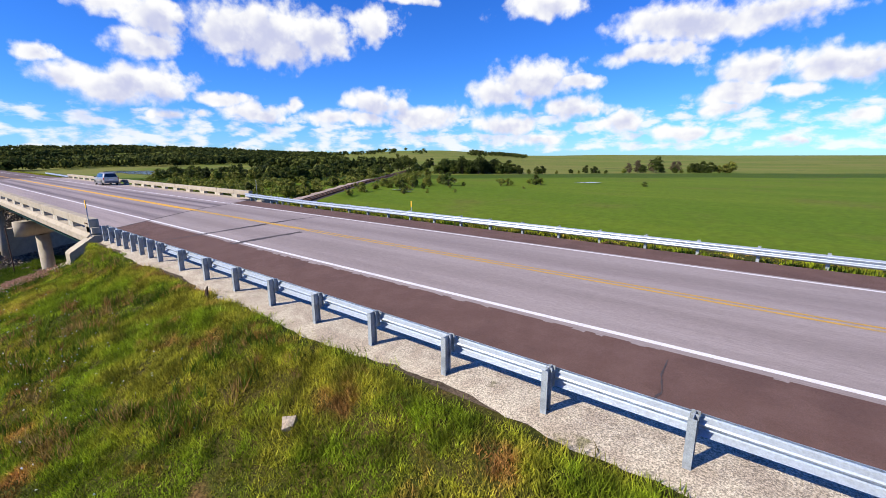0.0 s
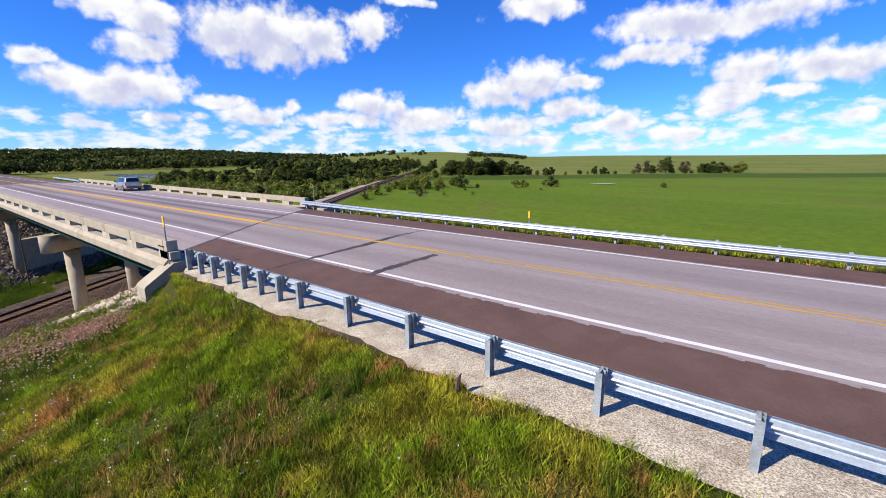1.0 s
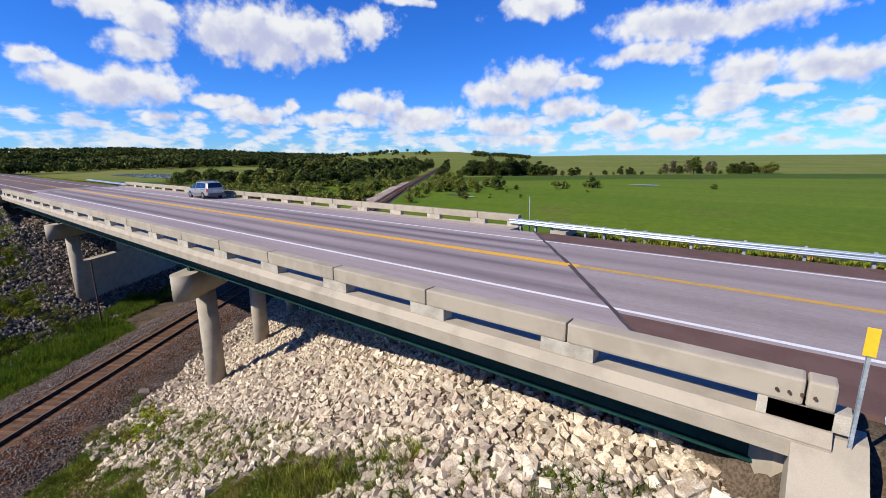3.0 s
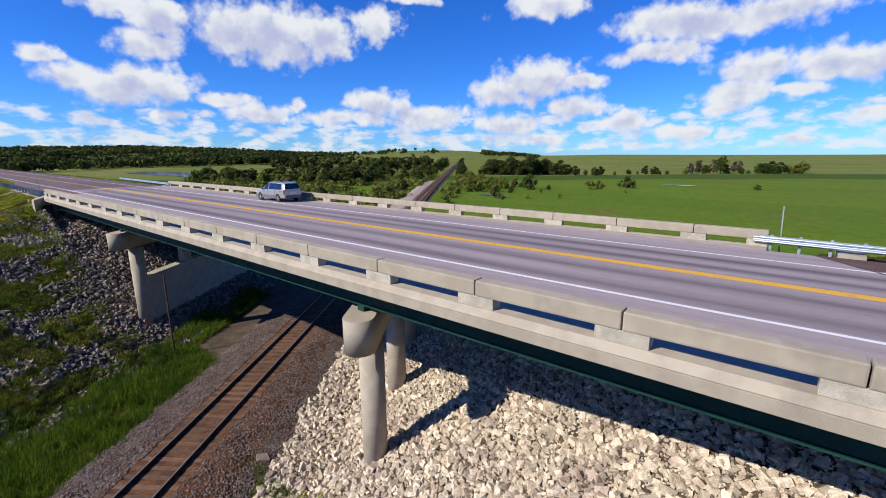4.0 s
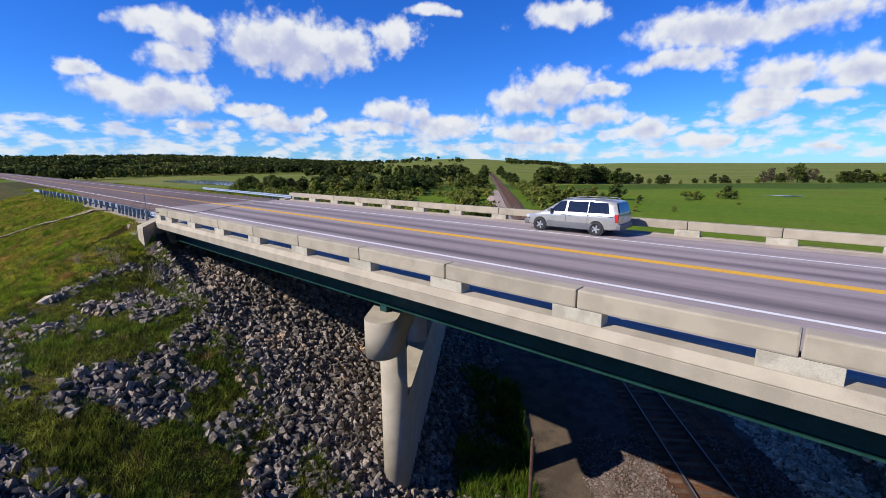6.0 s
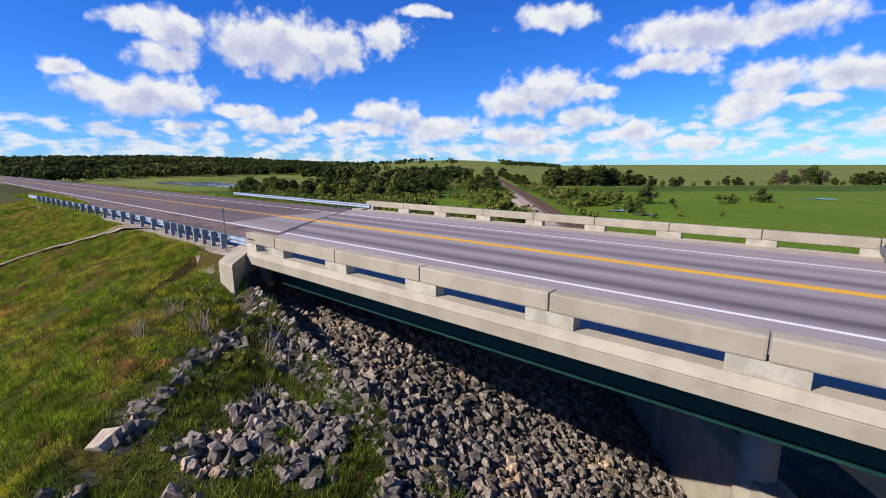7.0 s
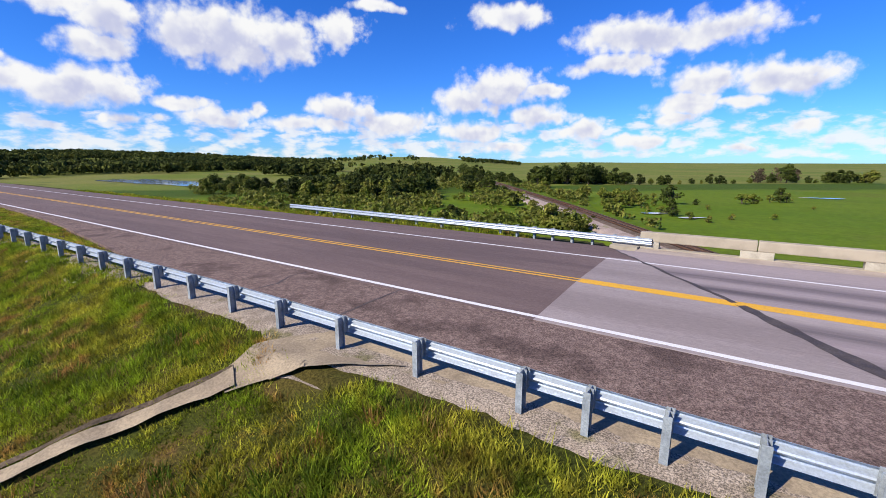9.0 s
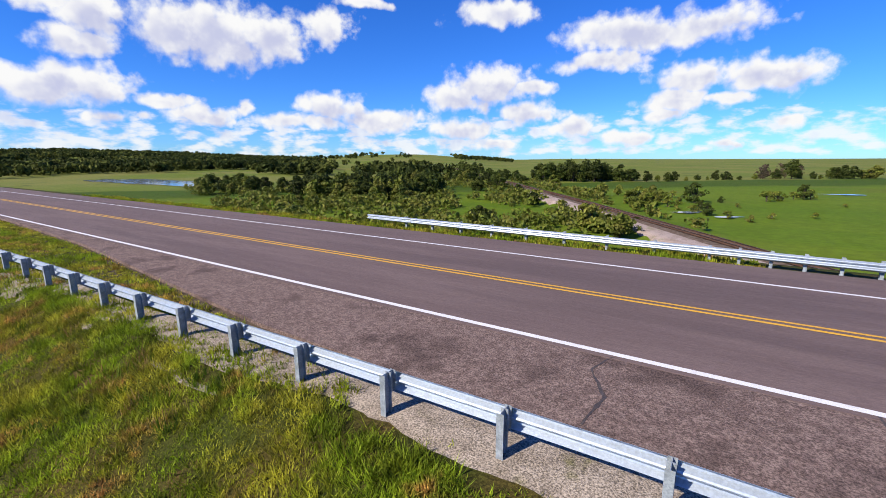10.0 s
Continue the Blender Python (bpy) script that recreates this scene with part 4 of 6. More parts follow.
# broken edge along the near white line, east
for k in range(46):
    x = -2 + 0.6 * k + random.uniform(-0.2, 0.2)
    if random.random() < 0.75:
        ribbon("edge_break", [(x, EDGE1 - 0.27), (x + random.uniform(0.15, 0.5), EDGE1 - 0.30)], [random.uniform(0.04, 0.16), random.uniform(0.03, 0.12)], "road_grey", "ravelled asphalt edge beside the white line", "road patch", on_road, 3, 0.02)
# drain: basin under the rail and a flume down the slope
def carpet(name, pts, widths, mat, label, category, lift=0.04, seg=8, across=8, dish=0.05):
    """A sheet that follows the ground along plan points, hollow towards its middle, with a ragged edge."""
    rows_ = []
    P_ = [Vector((*p, 0)) for p in pts]
    for i, (a, b) in enumerate(zip(P_, P_[1:])):
        for k in range(seg + (i == len(P_) - 2)):
            rows_.append((a.lerp(b, k / seg), widths[i] + (widths[i + 1] - widths[i]) * k / seg))
    V = []
    for i, (p, w_) in enumerate(rows_):
        d = (rows_[min(i + 1, len(rows_) - 1)][0] - rows_[max(i - 1, 0)][0]).normalized()
        n_ = Vector((-d.y, d.x, 0))
        for k in range(across + 1):
            f = 2 * k / across - 1
            q_ = p + n_ * (f * w_ / 2 * (1 + (0.12 * noise.noise((p.x * 2.1, p.y * 2.1, f * 3)) if abs(f) > 0.9 else 0)))
            V.append((q_.x, q_.y, float(ground_z(q_.x, q_.y)) + lift - dish * (1 - f * f) + dish))
    ids_ = np.arange(len(V)).reshape(len(rows_), across + 1)
    q4 = np.stack([ids_[:-1, :-1], ids_[1:, :-1], ids_[1:, 1:], ids_[:-1, 1:]], -1).reshape(-1, 4)
    return tagged(link(name, mesh_np(name, np.array(V), q4), mat, smooth=True), label, category, kind="structure")


carpet("drain_basin", [(-87.2, 0.1), (-88.3, -0.2), (-89.1, -0.6), (-89.6, -1.2), (-89.95, -1.9)], [0.5, 1.1, 1.5, 1.25, 0.7], "mud", "muddy concrete drain inlet under the guardrail", "drain", 0.05)
carpet("drain_flume", [(-89.85, -1.75), (-90.15, -2.3), (-90.9, -3.5), (-91.6, -4.8), (-93.4, -8.6)], [0.6, 0.42, 0.38, 0.36, 0.34], "mud", "concrete drain flume running down the grass slope", "drain", 0.08)
carpet("drain_flume_side", [(-90.15, -1.6), (-90.45, -2.15), (-91.2, -3.35), (-91.9, -4.65), (-93.7, -8.45)], [0.1, 0.16, 0.14, 0.14, 0.14], "dirt", "dark earth edge beside the flume", "drain", 0.11, dish=0.0)

# ---------------------------------------------------------------- water
def pond(name, cx_, cy_, rx, ry, z, label, turn_=0.0):
    bm = bmesh.new()
    vs = []
    for k in range(48):
        a = 2 * math.pi * k / 48
        r = 1 + 0.18 * math.sin(3 * a + cx_) + 0.1 * math.sin(7 * a + cy_)
        u, v = rx * r * math.cos(a), ry * r * math.sin(a)
        vs.append(bm.verts.new((cx_ + u * math.cos(turn_) - v * math.sin(turn_), cy_ + u * math.sin(turn_) + v * math.cos(turn_), z)))
    bm.faces.new(vs)
    return tagged(part(name, bm, "water"), label, "pond", kind="structure")


pond("pond_1", -400, 124, 80, 17, -9.25, "still brown pond reflecting the sky", -0.05)
pond("pond_2", -322, 133, 34, 10, -9.2, "still pond beyond the trees reflecting the sky", -0.5)
pond("creek_1", -100, 116, 4.2, 1.8, -9.2, "narrow bright creek between shrubs", 0.9)
pond("creek_2", -92, 110, 3.0, 1.2, -9.2, "narrow bright creek between shrubs", 0.6)
pond("creek_3", -58, 200, 6, 2.0, -9.25, "shallow puddle in the meadow", 0.1)


# ---------------------------------------------------------------- stones
M["ballast_stone"] = material("ballast_stone", (0.17, 0.13, 0.11), 0.9, second=(0.13, 0.085, 0.065), scale=2, grain=30, grain_amount=0.3, bump=0.3, island=0.45)
def stone_proto(seed):
    r = random.Random(seed)
    bm = bmesh.new()
    sx, sy, sz = r.uniform(0.75, 1.25), r.uniform(0.6, 1.0), r.uniform(0.4, 0.75)
    for n in range(8):
        d = [(1 if n >> b & 1 else -1) * r.uniform(0.26, 0.5) for b in range(3)]
        bm.verts.new((d[0] * sx, d[1] * sy, d[2] * sz))
    for k in range(4):
        d = Vector((r.gauss(0, 1), r.gauss(0, 1), r.gauss(0, 1))).normalized() * r.uniform(0.46, 0.56)
        bm.verts.new((d.x * sx, d.y * sy, d.z * sz))
    res = bmesh.ops.convex_hull(bm, input=bm.verts[:])
    bmesh.ops.delete(bm, geom=[g for g in res["geom_interior"] if isinstance(g, bmesh.types.BMVert)], context="VERTS")
    bmesh.ops.triangulate(bm, faces=bm.faces[:])
    me_ = bpy.data.meshes.new("stone")
    bm.to_mesh(me_)
    bm.free()
    return me_


PROTO = [stone_proto(k) for k in range(24)]
PROTO_NP = []
for me_ in PROTO:
    v = np.empty(len(me_.vertices) * 3)
    me_.vertices.foreach_get("co", v)
    f = np.empty(len(me_.polygons) * 3, int)
    me_.polygons.foreach_get("vertices", f)
    PROTO_NP.append((v.reshape(-1, 3), f.reshape(-1, 3)))


def scatter_stones(name, label, pts, sizes, mat, keep=150, near=None):
    """The keep stones nearest to a place as single parts, the rest joined."""
    th = empty(name, label, "riprap", (float(pts[:, 0].mean()), float(pts[:, 1].mean()), float(ground_z(pts[:, 0].mean(), pts[:, 1].mean()))), "structure")
    inv = Matrix.Translation(-th.location)
    Z = ground_z(pts[:, 0], pts[:, 1])
    order = np.argsort(np.hypot(pts[:, 0] - near[0], pts[:, 1] - near[1]) - 6 * sizes)
    protos = [m_.copy() for m_ in PROTO]
    for m_ in protos:
        m_.materials.append(M[mat])
    allv, allf, base = [], [], 0
    for rank, i in enumerate(order):
        k = int(RNG.integers(0, 24))
        rot = Euler((RNG.uniform(-1.1, 1.1), RNG.uniform(-1.1, 1.1), RNG.uniform(0, 6.28))).to_matrix()
        s_ = float(sizes[i])
        loc = Vector((pts[i, 0], pts[i, 1], Z[i] + 0.12 * s_))
        if rank < keep:
            ob = new("stone", protos[k])
            ob.parent = th
            ob.matrix_parent_inverse = inv
            ob.matrix_basis = Matrix.Translation(loc) @ rot.to_4x4() @ Matrix.Scale(s_, 4)
        else:
            v_, f_ = PROTO_NP[k]
            allv.append((v_ * s_) @ np.array(rot).T + np.array(loc))
            allf.append(f_ + base)
            base += len(v_)
    ob = link("stones", mesh_np("stones", np.concatenate(allv), np.concatenate(allf)), mat, th)
    ob.matrix_parent_inverse = inv
    ob["kind"] = "stuff"
    return th


def fill(n, x0, x1, y0, y1, ok):
    p = np.stack([RNG.uniform(x0, x1, n), RNG.uniform(y0, y1, n)], -1)
    return p[ok(p[:, 0], p[:, 1])]


def east_ok(x, y):
    w_ = x + SKEW * y
    edge = -36.4 + 0.5 * lumps(x, y, 1.3)
    side = y > -2.2 - 1.8 * smooth01((-17 - x) / 6) + 1.4 * lumps(x, y, 0.8, 4)
    return (w_ > edge) & (w_ < END_R - 0.9) & side & (y < 17)


def west_ok(x, y):
    w_ = x + SKEW * y
    return (w_ < -50.9 + 0.6 * lumps(x, y, 1.0)) & (w_ > END_L + 0.9) & (y < 16) & ((y > -1.8) | (lumps(x, y, 0.9, 8) + 0.5 * lumps(x, y, 2.1, 3) > 0.05 - 0.2 * smooth01((-5 - y) / 5))) & (y > -12)


pe = fill(150000, -50, -8, -6, 17, east_ok)
scatter_stones("riprap_east", "pale broken limestone riprap heaped on the slope under the bridge", pe, 0.075 + 0.30 * RNG.random(len(pe)) ** 4.5, "stone", 300, (-23, -1.5))
pw = fill(150000, -88, -42, -12, 16, west_ok)
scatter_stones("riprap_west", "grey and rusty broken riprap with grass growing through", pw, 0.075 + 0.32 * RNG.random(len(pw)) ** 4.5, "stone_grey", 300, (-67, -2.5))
pb = fill(24000, 0, 1, 0, 1, lambda x, y: x < 2)
cs = np.where(np.arange(len(pb)) % 2 > 0, 1.0, -1.0) * (1.35 + 3.1 * pb[:, 1])
ss = -14 + 29 * pb[:, 0]
bx, by = TRACK_X + DIR.x * ss + ACR.x * cs, DIR.y * ss + ACR.y * cs
bz = np.interp(cs, [c for c, z in prof], [z for c, z in prof]) + TRACK_DZ
allv, allf, base = [], [], 0
for i in range(len(pb)):
    v_, f_ = PROTO_NP[i % 24]
    rot = np.array(Euler((RNG.uniform(0, 6), RNG.uniform(0, 6), RNG.uniform(0, 6))).to_matrix())
    allv.append((v_ * RNG.uniform(0.05, 0.11)) @ rot.T + np.array((bx[i], by[i], bz[i] + 0.015)))
    allf.append(f_ + base)
    base += len(v_)
tagged(link("ballast_stones", mesh_np("ballast_stones", np.concatenate(allv), np.concatenate(allf)), "ballast_stone"), "loose grey-brown ballast stones beside the sleepers", "ballast", kind="stuff")


# ---------------------------------------------------------------- grass
def blades(name, pts, height, mat, label, lean=0.7, width=0.014, per=9, zfun=ground_z):
    """Grass: per blades at each point, each a slim bent triangle pair joined into one mesh."""
    n = len(pts)
    base = np.repeat(pts, per, 0) + RNG.normal(0, 0.05, (n * per, 2))
    hh = np.repeat(height * RNG.uniform(0.5, 1.5, n), per) * RNG.uniform(0.55, 1.15, n * per)
    z0 = zfun(base[:, 0], base[:, 1]) - 0.02
    a = RNG.uniform(0, 2 * np.pi, n * per)
    wv = np.stack([np.cos(a), np.sin(a), np.zeros_like(a)], -1) * (width * RNG.uniform(0.6, 1.3, n * per))[:, None]
    b = RNG.uniform(0, 2 * np.pi, n * per)
    ln = np.stack([np.cos(b), np.sin(b)], -1) * (lean * hh * RNG.uniform(0.2, 1.3, n * per))[:, None]
    root = np.concatenate([base, z0[:, None]], 1)
    tip = root + np.concatenate([ln, hh[:, None]], 1)
    V = np.stack([root - wv, root + wv, tip], 1).reshape(-1, 3)
    F = np.arange(n * per * 3).reshape(-1, 3)
    return tagged(link(name, mesh_np(name, V, F), mat), label, "grass", kind="stuff")


def tuft_height(x, y, lo, hi):
    return lo + (hi - lo) * np.clip(0.5 + 0.6 * lumps(x, y, 0.9, 5) + 0.35 * lumps(x, y, 2.7, 6), 0, 1)


def not_bare(x, y):
    return (lumps(x, y, 1.5, 9) + 0.6 * lumps(x, y, 3.7, 4) + RNG.normal(0, 0.45, len(x))) > -0.95


def slope_grass(x, y):
    w_ = x + SKEW * y
    out_ = (w_ > END_R - 0.4) | (w_ < END_L + 0.4)
    ed = np.where(x > -20, -0.72, -0.95) + 0.4 * smooth01((-1.5 - x) / 5) * (x > -20) + 0.3 * np.sin(x * 0.83) * np.sin(x * 0.31 + 1) + 0.3 * lumps(x, y, 1.9, 7) + RNG.normal(0, 0.16, len(x))
    flume = np.abs(x - np.interp(-y, [0.6, 1.75, 2.3, 3.5, 4.8, 8.6], [-89.1, -89.85, -90.15, -90.9, -91.6, -93.4])) < 0.30
    basin = np.hypot((x + 88.9) / 1.3, (y + 0.7) / 1.0) < 1
    return out_ & (y < ed) & not_bare(x, y) & ~flume & ~basin


p = fill(115000, -9, 25, -11, -0.6, slope_grass)
blades("grass_east", p, tuft_height(p[:, 0], p[:, 1], 0.05, 0.17), "blade", "mixed green and straw-coloured grass on the embankment slope", 0.8, 0.011)
p = fill(130000, -125, -60, -12.5, -0.6, slope_grass)
blades("grass_west", p, tuft_height(p[:, 0], p[:, 1], 0.06, 0.19), "blade", "green and yellowing grass on the embankment slope", 0.8, 0.011)


def cut_grass(x, y):
    w_ = x + SKEW * y
    side_e = (w_ < END_R - 0.3) & (w_ > -37.3) & (y < -0.9)
    side_w = (w_ > END_L + 0.3) & (w_ < -51.1) & (y < -0.8) & (lumps(x, y, 0.9, 8) + 0.5 * lumps(x, y, 2.1, 3) < 0.35)
    return (side_e | side_w) & not_bare(x, y)


p = fill(110000, -74, 4, -13, -0.8, cut_grass)
blades("weeds_on_slopes", p, tuft_height(p[:, 0], p[:, 1], 0.08, 0.30), "weed", "weeds and grass growing between the stones", 0.8, 0.012)
p = fill(46000, -68, -34, -16, 12, lambda x, y: (np.abs(x + SKEW * y + 49.3 - 0.4 * np.sin(y)) < 3.7 + 0.5 * lumps(x, y, 1.1)) & ((y < 2.5) | (x + SKEW * y < -49.4)))
blades("lush_grass", p, tuft_height(p[:, 0], p[:, 1], 0.25, 0.65), "blade_lush", "lush green grass strip beside the ballast", 0.5, 0.02)
p = fill(10000, -30, 85, 13.2, 17.5, lambda x, y: (RNG.random(len(x)) < 0.9) & (x + SKEW * y > END_R + 2))
p2 = fill(10000, -153, -91, 13.5, 17.5, lambda x, y: x + SKEW * y < END_L - 2)
p = np.concatenate([p, p2])
blades("grass_far_verge", p, tuft_height(p[:, 0], p[:, 1], 0.08, 0.30), "blade", "rough yellow-green grass along the far verge", 0.3, 0.03)
p = fill(11000, -138, -97, -1.0, 2.9, lambda x, y: y < np.interp(-x, [97, 102, 107, 117, 130], [-0.1, 0.7, 1.25, 2.2, 2.7]))
blades("grass_strip_west", p, tuft_height(p[:, 0], p[:, 1], 0.06, 0.16), "blade", "short yellowing grass between rail and shoulder", zfun=lambda x, y: np.full(len(x), -0.02))


# tufts that break up the edges of the gravel
def edge_tufts(name, n, x0, x1, lo, hi, label):
    c_ = np.stack([RNG.uniform(x0, x1, n), RNG.uniform(lo, hi, n) - 0.25 * np.abs(RNG.normal(0, 1, n))], -1)
    p_ = np.repeat(c_, 26, 0) + RNG.normal(0, 1, (n * 26, 2)) * np.repeat(RNG.uniform(0.05, 0.2, n), 26)[:, None]
    p_ = p_[p_[:, 1] < -0.22]
    blades(name, p_, np.full(len(p_), 0.09) + 0.06 * RNG.random(len(p_)), "blade", label, 0.8, 0.01, 6)


edge_tufts("edge_grass_east", 210, -6.5, 24, -1.25, -0.45, "ragged grass tufts over the gravel edge")
edge_tufts("edge_grass_west", 150, -110, -78.5, -1.35, -0.65, "ragged grass tufts over the gravel edge")
# taller clumps standing out of the slope grass
def clumps(name, n, x0, x1, mat, label, lo, hi):
    p_ = fill(n, x0, x1, -11, -1.0, slope_grass)
    p_ = p_[lumps(p_[:, 0], p_[:, 1], 0.7, 11) > 0.0]
    p_ = np.repeat(p_, 5, 0) + RNG.normal(0, 0.09, (len(p_) * 5, 2))
    blades(name, p_, RNG.uniform(lo, hi, len(p_)), mat, label, 0.5, 0.013)


clumps("tall_grass_east", 1500, -9, 22, "blade_lush", "taller fresh green grass clumps on the slope", 0.14, 0.34)
clumps("tall_grass_west", 1900, -121, -66, "blade_lush", "taller fresh green grass clumps on the slope", 0.12, 0.28)
clumps("dry_grass_east", 900, -6, 22, "blade_dry", "dry straw-coloured grass clumps on the slope", 0.14, 0.32)
clumps("dry_grass_west", 900, -113, -66, "blade_dry", "dry straw-coloured grass clumps on the slope", 0.12, 0.28)


# ---------------------------------------------------------------- trees and shrubs
def leaf_cloud(blobs, n, size, seed):
    """Leaf cards over the skins of several blobs."""
    r = np.random.default_rng(seed)
    c = np.array([b[:3] for b in blobs])
    rad = np.array([b[3] for b in blobs])
    k = r.choice(len(blobs), n, p=rad ** 2 / (rad ** 2).sum())
    d = r.normal(size=(n, 3))
    d /= np.linalg.norm(d, axis=1)[:, None]
    d[:, 2] = np.where(d[:, 2] < -0.45, -d[:, 2], d[:, 2])
    pos = c[k] + d * (rad[k] * r.uniform(0.55, 1.12, n))[:, None] * np.array([1, 1, 0.85])
    nrm = d + r.normal(0, 0.55, (n, 3))
    nrm /= np.linalg.norm(nrm, axis=1)[:, None]
    a = np.cross(nrm, r.normal(size=(n, 3)))
    a /= np.linalg.norm(a, axis=1)[:, None]
    b = np.cross(nrm, a)
    s_ = (size * r.uniform(0.5, 1.3, n))[:, None]
    V = np.stack([pos - a * s_, pos + b * s_ * 0.6, pos + a * s_, pos - b * s_ * 0.6], 1).reshape(-1, 3)
    return V, np.arange(n * 4).reshape(-1, 4)


def tree_proto(seed, height, spread, trunk_h, leaf_mat, n=600, card=0.52, name="tree"):
    r = random.Random(seed)
    bm = bmesh.new()
    top = Vector((r.uniform(-0.3, 0.3), r.uniform(-0.3, 0.3), height * 0.72))
    tr = height * 0.022 + 0.05
    tube_bm([(0, 0, -0.4), (0.05, 0, trunk_h), tuple(top * 0.75), tuple(top)], [tr * 1.3, tr, tr * 0.6, tr * 0.2], 7, bm)
    blobs = []
    for k in range(r.randint(14, 19)):
        f = r.uniform(0.0, 1.0)
        zz = trunk_h + (height - trunk_h) * (0.02 + 0.86 * f)
        wide = spread * math.sin(math.pi * min(1, 0.22 + 0.72 * f)) ** 0.8
        ang = r.uniform(0, 6.28)
        rr = wide * r.uniform(0.3, 0.8)
        c = Vector((rr * math.cos(ang), rr * math.sin(ang), zz))
        s_ = (height - trunk_h) * r.uniform(0.14, 0.26)
        blobs.append((c.x, c.y, c.z, s_))
        start = Vector((0.03, 0, trunk_h + (zz - trunk_h) * 0.4))
        tube_bm([tuple(start), tuple(start.lerp(c, 0.5) + Vector((0, 0, 0.1))), tuple(c)], [tr * 0.45, tr * 0.3, 0.02], 5, bm)
    blobs.append((0, 0, height * 0.82, height * 0.16))
    V, F = leaf_cloud(blobs, n, card, seed)
    root = empty(name, "", name.replace("_", " "))
    trunk = part("trunk", bm, "bark", root)
    crown = link("crown", mesh_np("crown", V, F), leaf_mat, root)
    return root


def drop(ob):
    for o in (*ob.children_recursive, ob):
        bpy.data.objects.remove(o)


TREES = [tree_proto(k, h, s_, t_, m_, n_) for k, h, s_, t_, m_, n_ in ((11, 8.5, 4.0, 0.7, "leaf", 950), (12, 7.0, 3.7, 0.5, "leaf", 900), (13, 9.5, 4.3, 0.8, "leaf", 1000), (14, 6.0, 3.2, 0.3, "leaf_light", 950), (15, 8.0, 3.2, 0.5, "leaf_light", 950), (16, 8.0, 3.4, 0.7, "leaf_dry", 480))]
SHRUBS = [tree_proto(k, h, s_, 0.2, m_, n_, 0.26, "shrub") for k, h, s_, m_, n_ in ((21, 2.6, 1.7, "leaf_light", 420), (22, 3.2, 1.9, "leaf", 480), (23, 2.0, 1.6, "leaf_light", 360))]
TREE_LABELS = ["dark green broad-leaved tree in the creek bottom", "rounded dark green tree among others", "tall dark green tree with an uneven crown", "light green bushy young tree", "slim light green tree beside the track", "half-bare brownish tree across the meadow"]
SHRUB_LABELS = ["light green shrub in the meadow", "dense green shrub on the meadow", "low yellow-green shrub near the creek"]


def plant(protos, labels, k, x, y, s_, group, cat):
    m = Matrix.Translation((x, y, float(ground_z(x, y)) - 0.05)) @ Matrix.Rotation(random.uniform(0, 6.28), 4, "Z") @ Matrix.Diagonal((s_ * random.uniform(0.9, 1.15), s_ * random.uniform(0.9, 1.15), s_ * random.uniform(0.9, 1.1), 1))
    ob = copy_thing(protos[k], m)
    return tagged(ob, labels[k], cat, group)


def at_bearing(deg, dist, cx_=-40.0, cy_=-8.0):
    return cx_ - dist * math.sin(radians(deg)), cy_ + dist * math.cos(radians(deg))


# woods along the creek, west of the track
count = 0
while count < 210:
    deg, dist = random.uniform(38.5, 67), random.uniform(0, 1) ** 1.4
    dist = float(np.interp(deg, [38, 43, 51, 59, 67], [215, 200, 180, 200, 225])) + 95 * dist
    x, y = at_bearing(deg, dist)
    if lumps(x, y, 0.05, 2) < -0.22 or abs(x + SKEW * y - TRACK_X) < 9:
        continue
    plant(TREES, TREE_LABELS, random.choice((0, 1, 1, 2, 2, 0, 3, 4)), x, y, random.uniform(0.5, 0.95), "creek woods", "tree")
    count += 1
# lighter young trees in front of the woods
for k in range(46):
    x, y = at_bearing(random.uniform(38, 66), random.uniform(120, 190))
    if lumps(x, y, 0.06, 5) < 0.0 or abs(x + SKEW * y - TRACK_X) < 12:
        continue
    plant(TREES, TREE_LABELS, random.choice((3, 3, 4, 1)), x, y, random.uniform(0.35, 0.6), "young trees by the creek", "tree")
# grove east of the track
for k in range(44):
    f = (k + random.uniform(-0.5, 0.5)) / 43
    x, y = at_bearing(30.2 - 10.6 * f, 284 + random.uniform(0, 26))
    plant(TREES, TREE_LABELS, random.choice((0, 1, 2)), x, y, random.uniform(0.95, 1.32) * (1 - 0.3 * f ** 4), "dark grove", "tree")
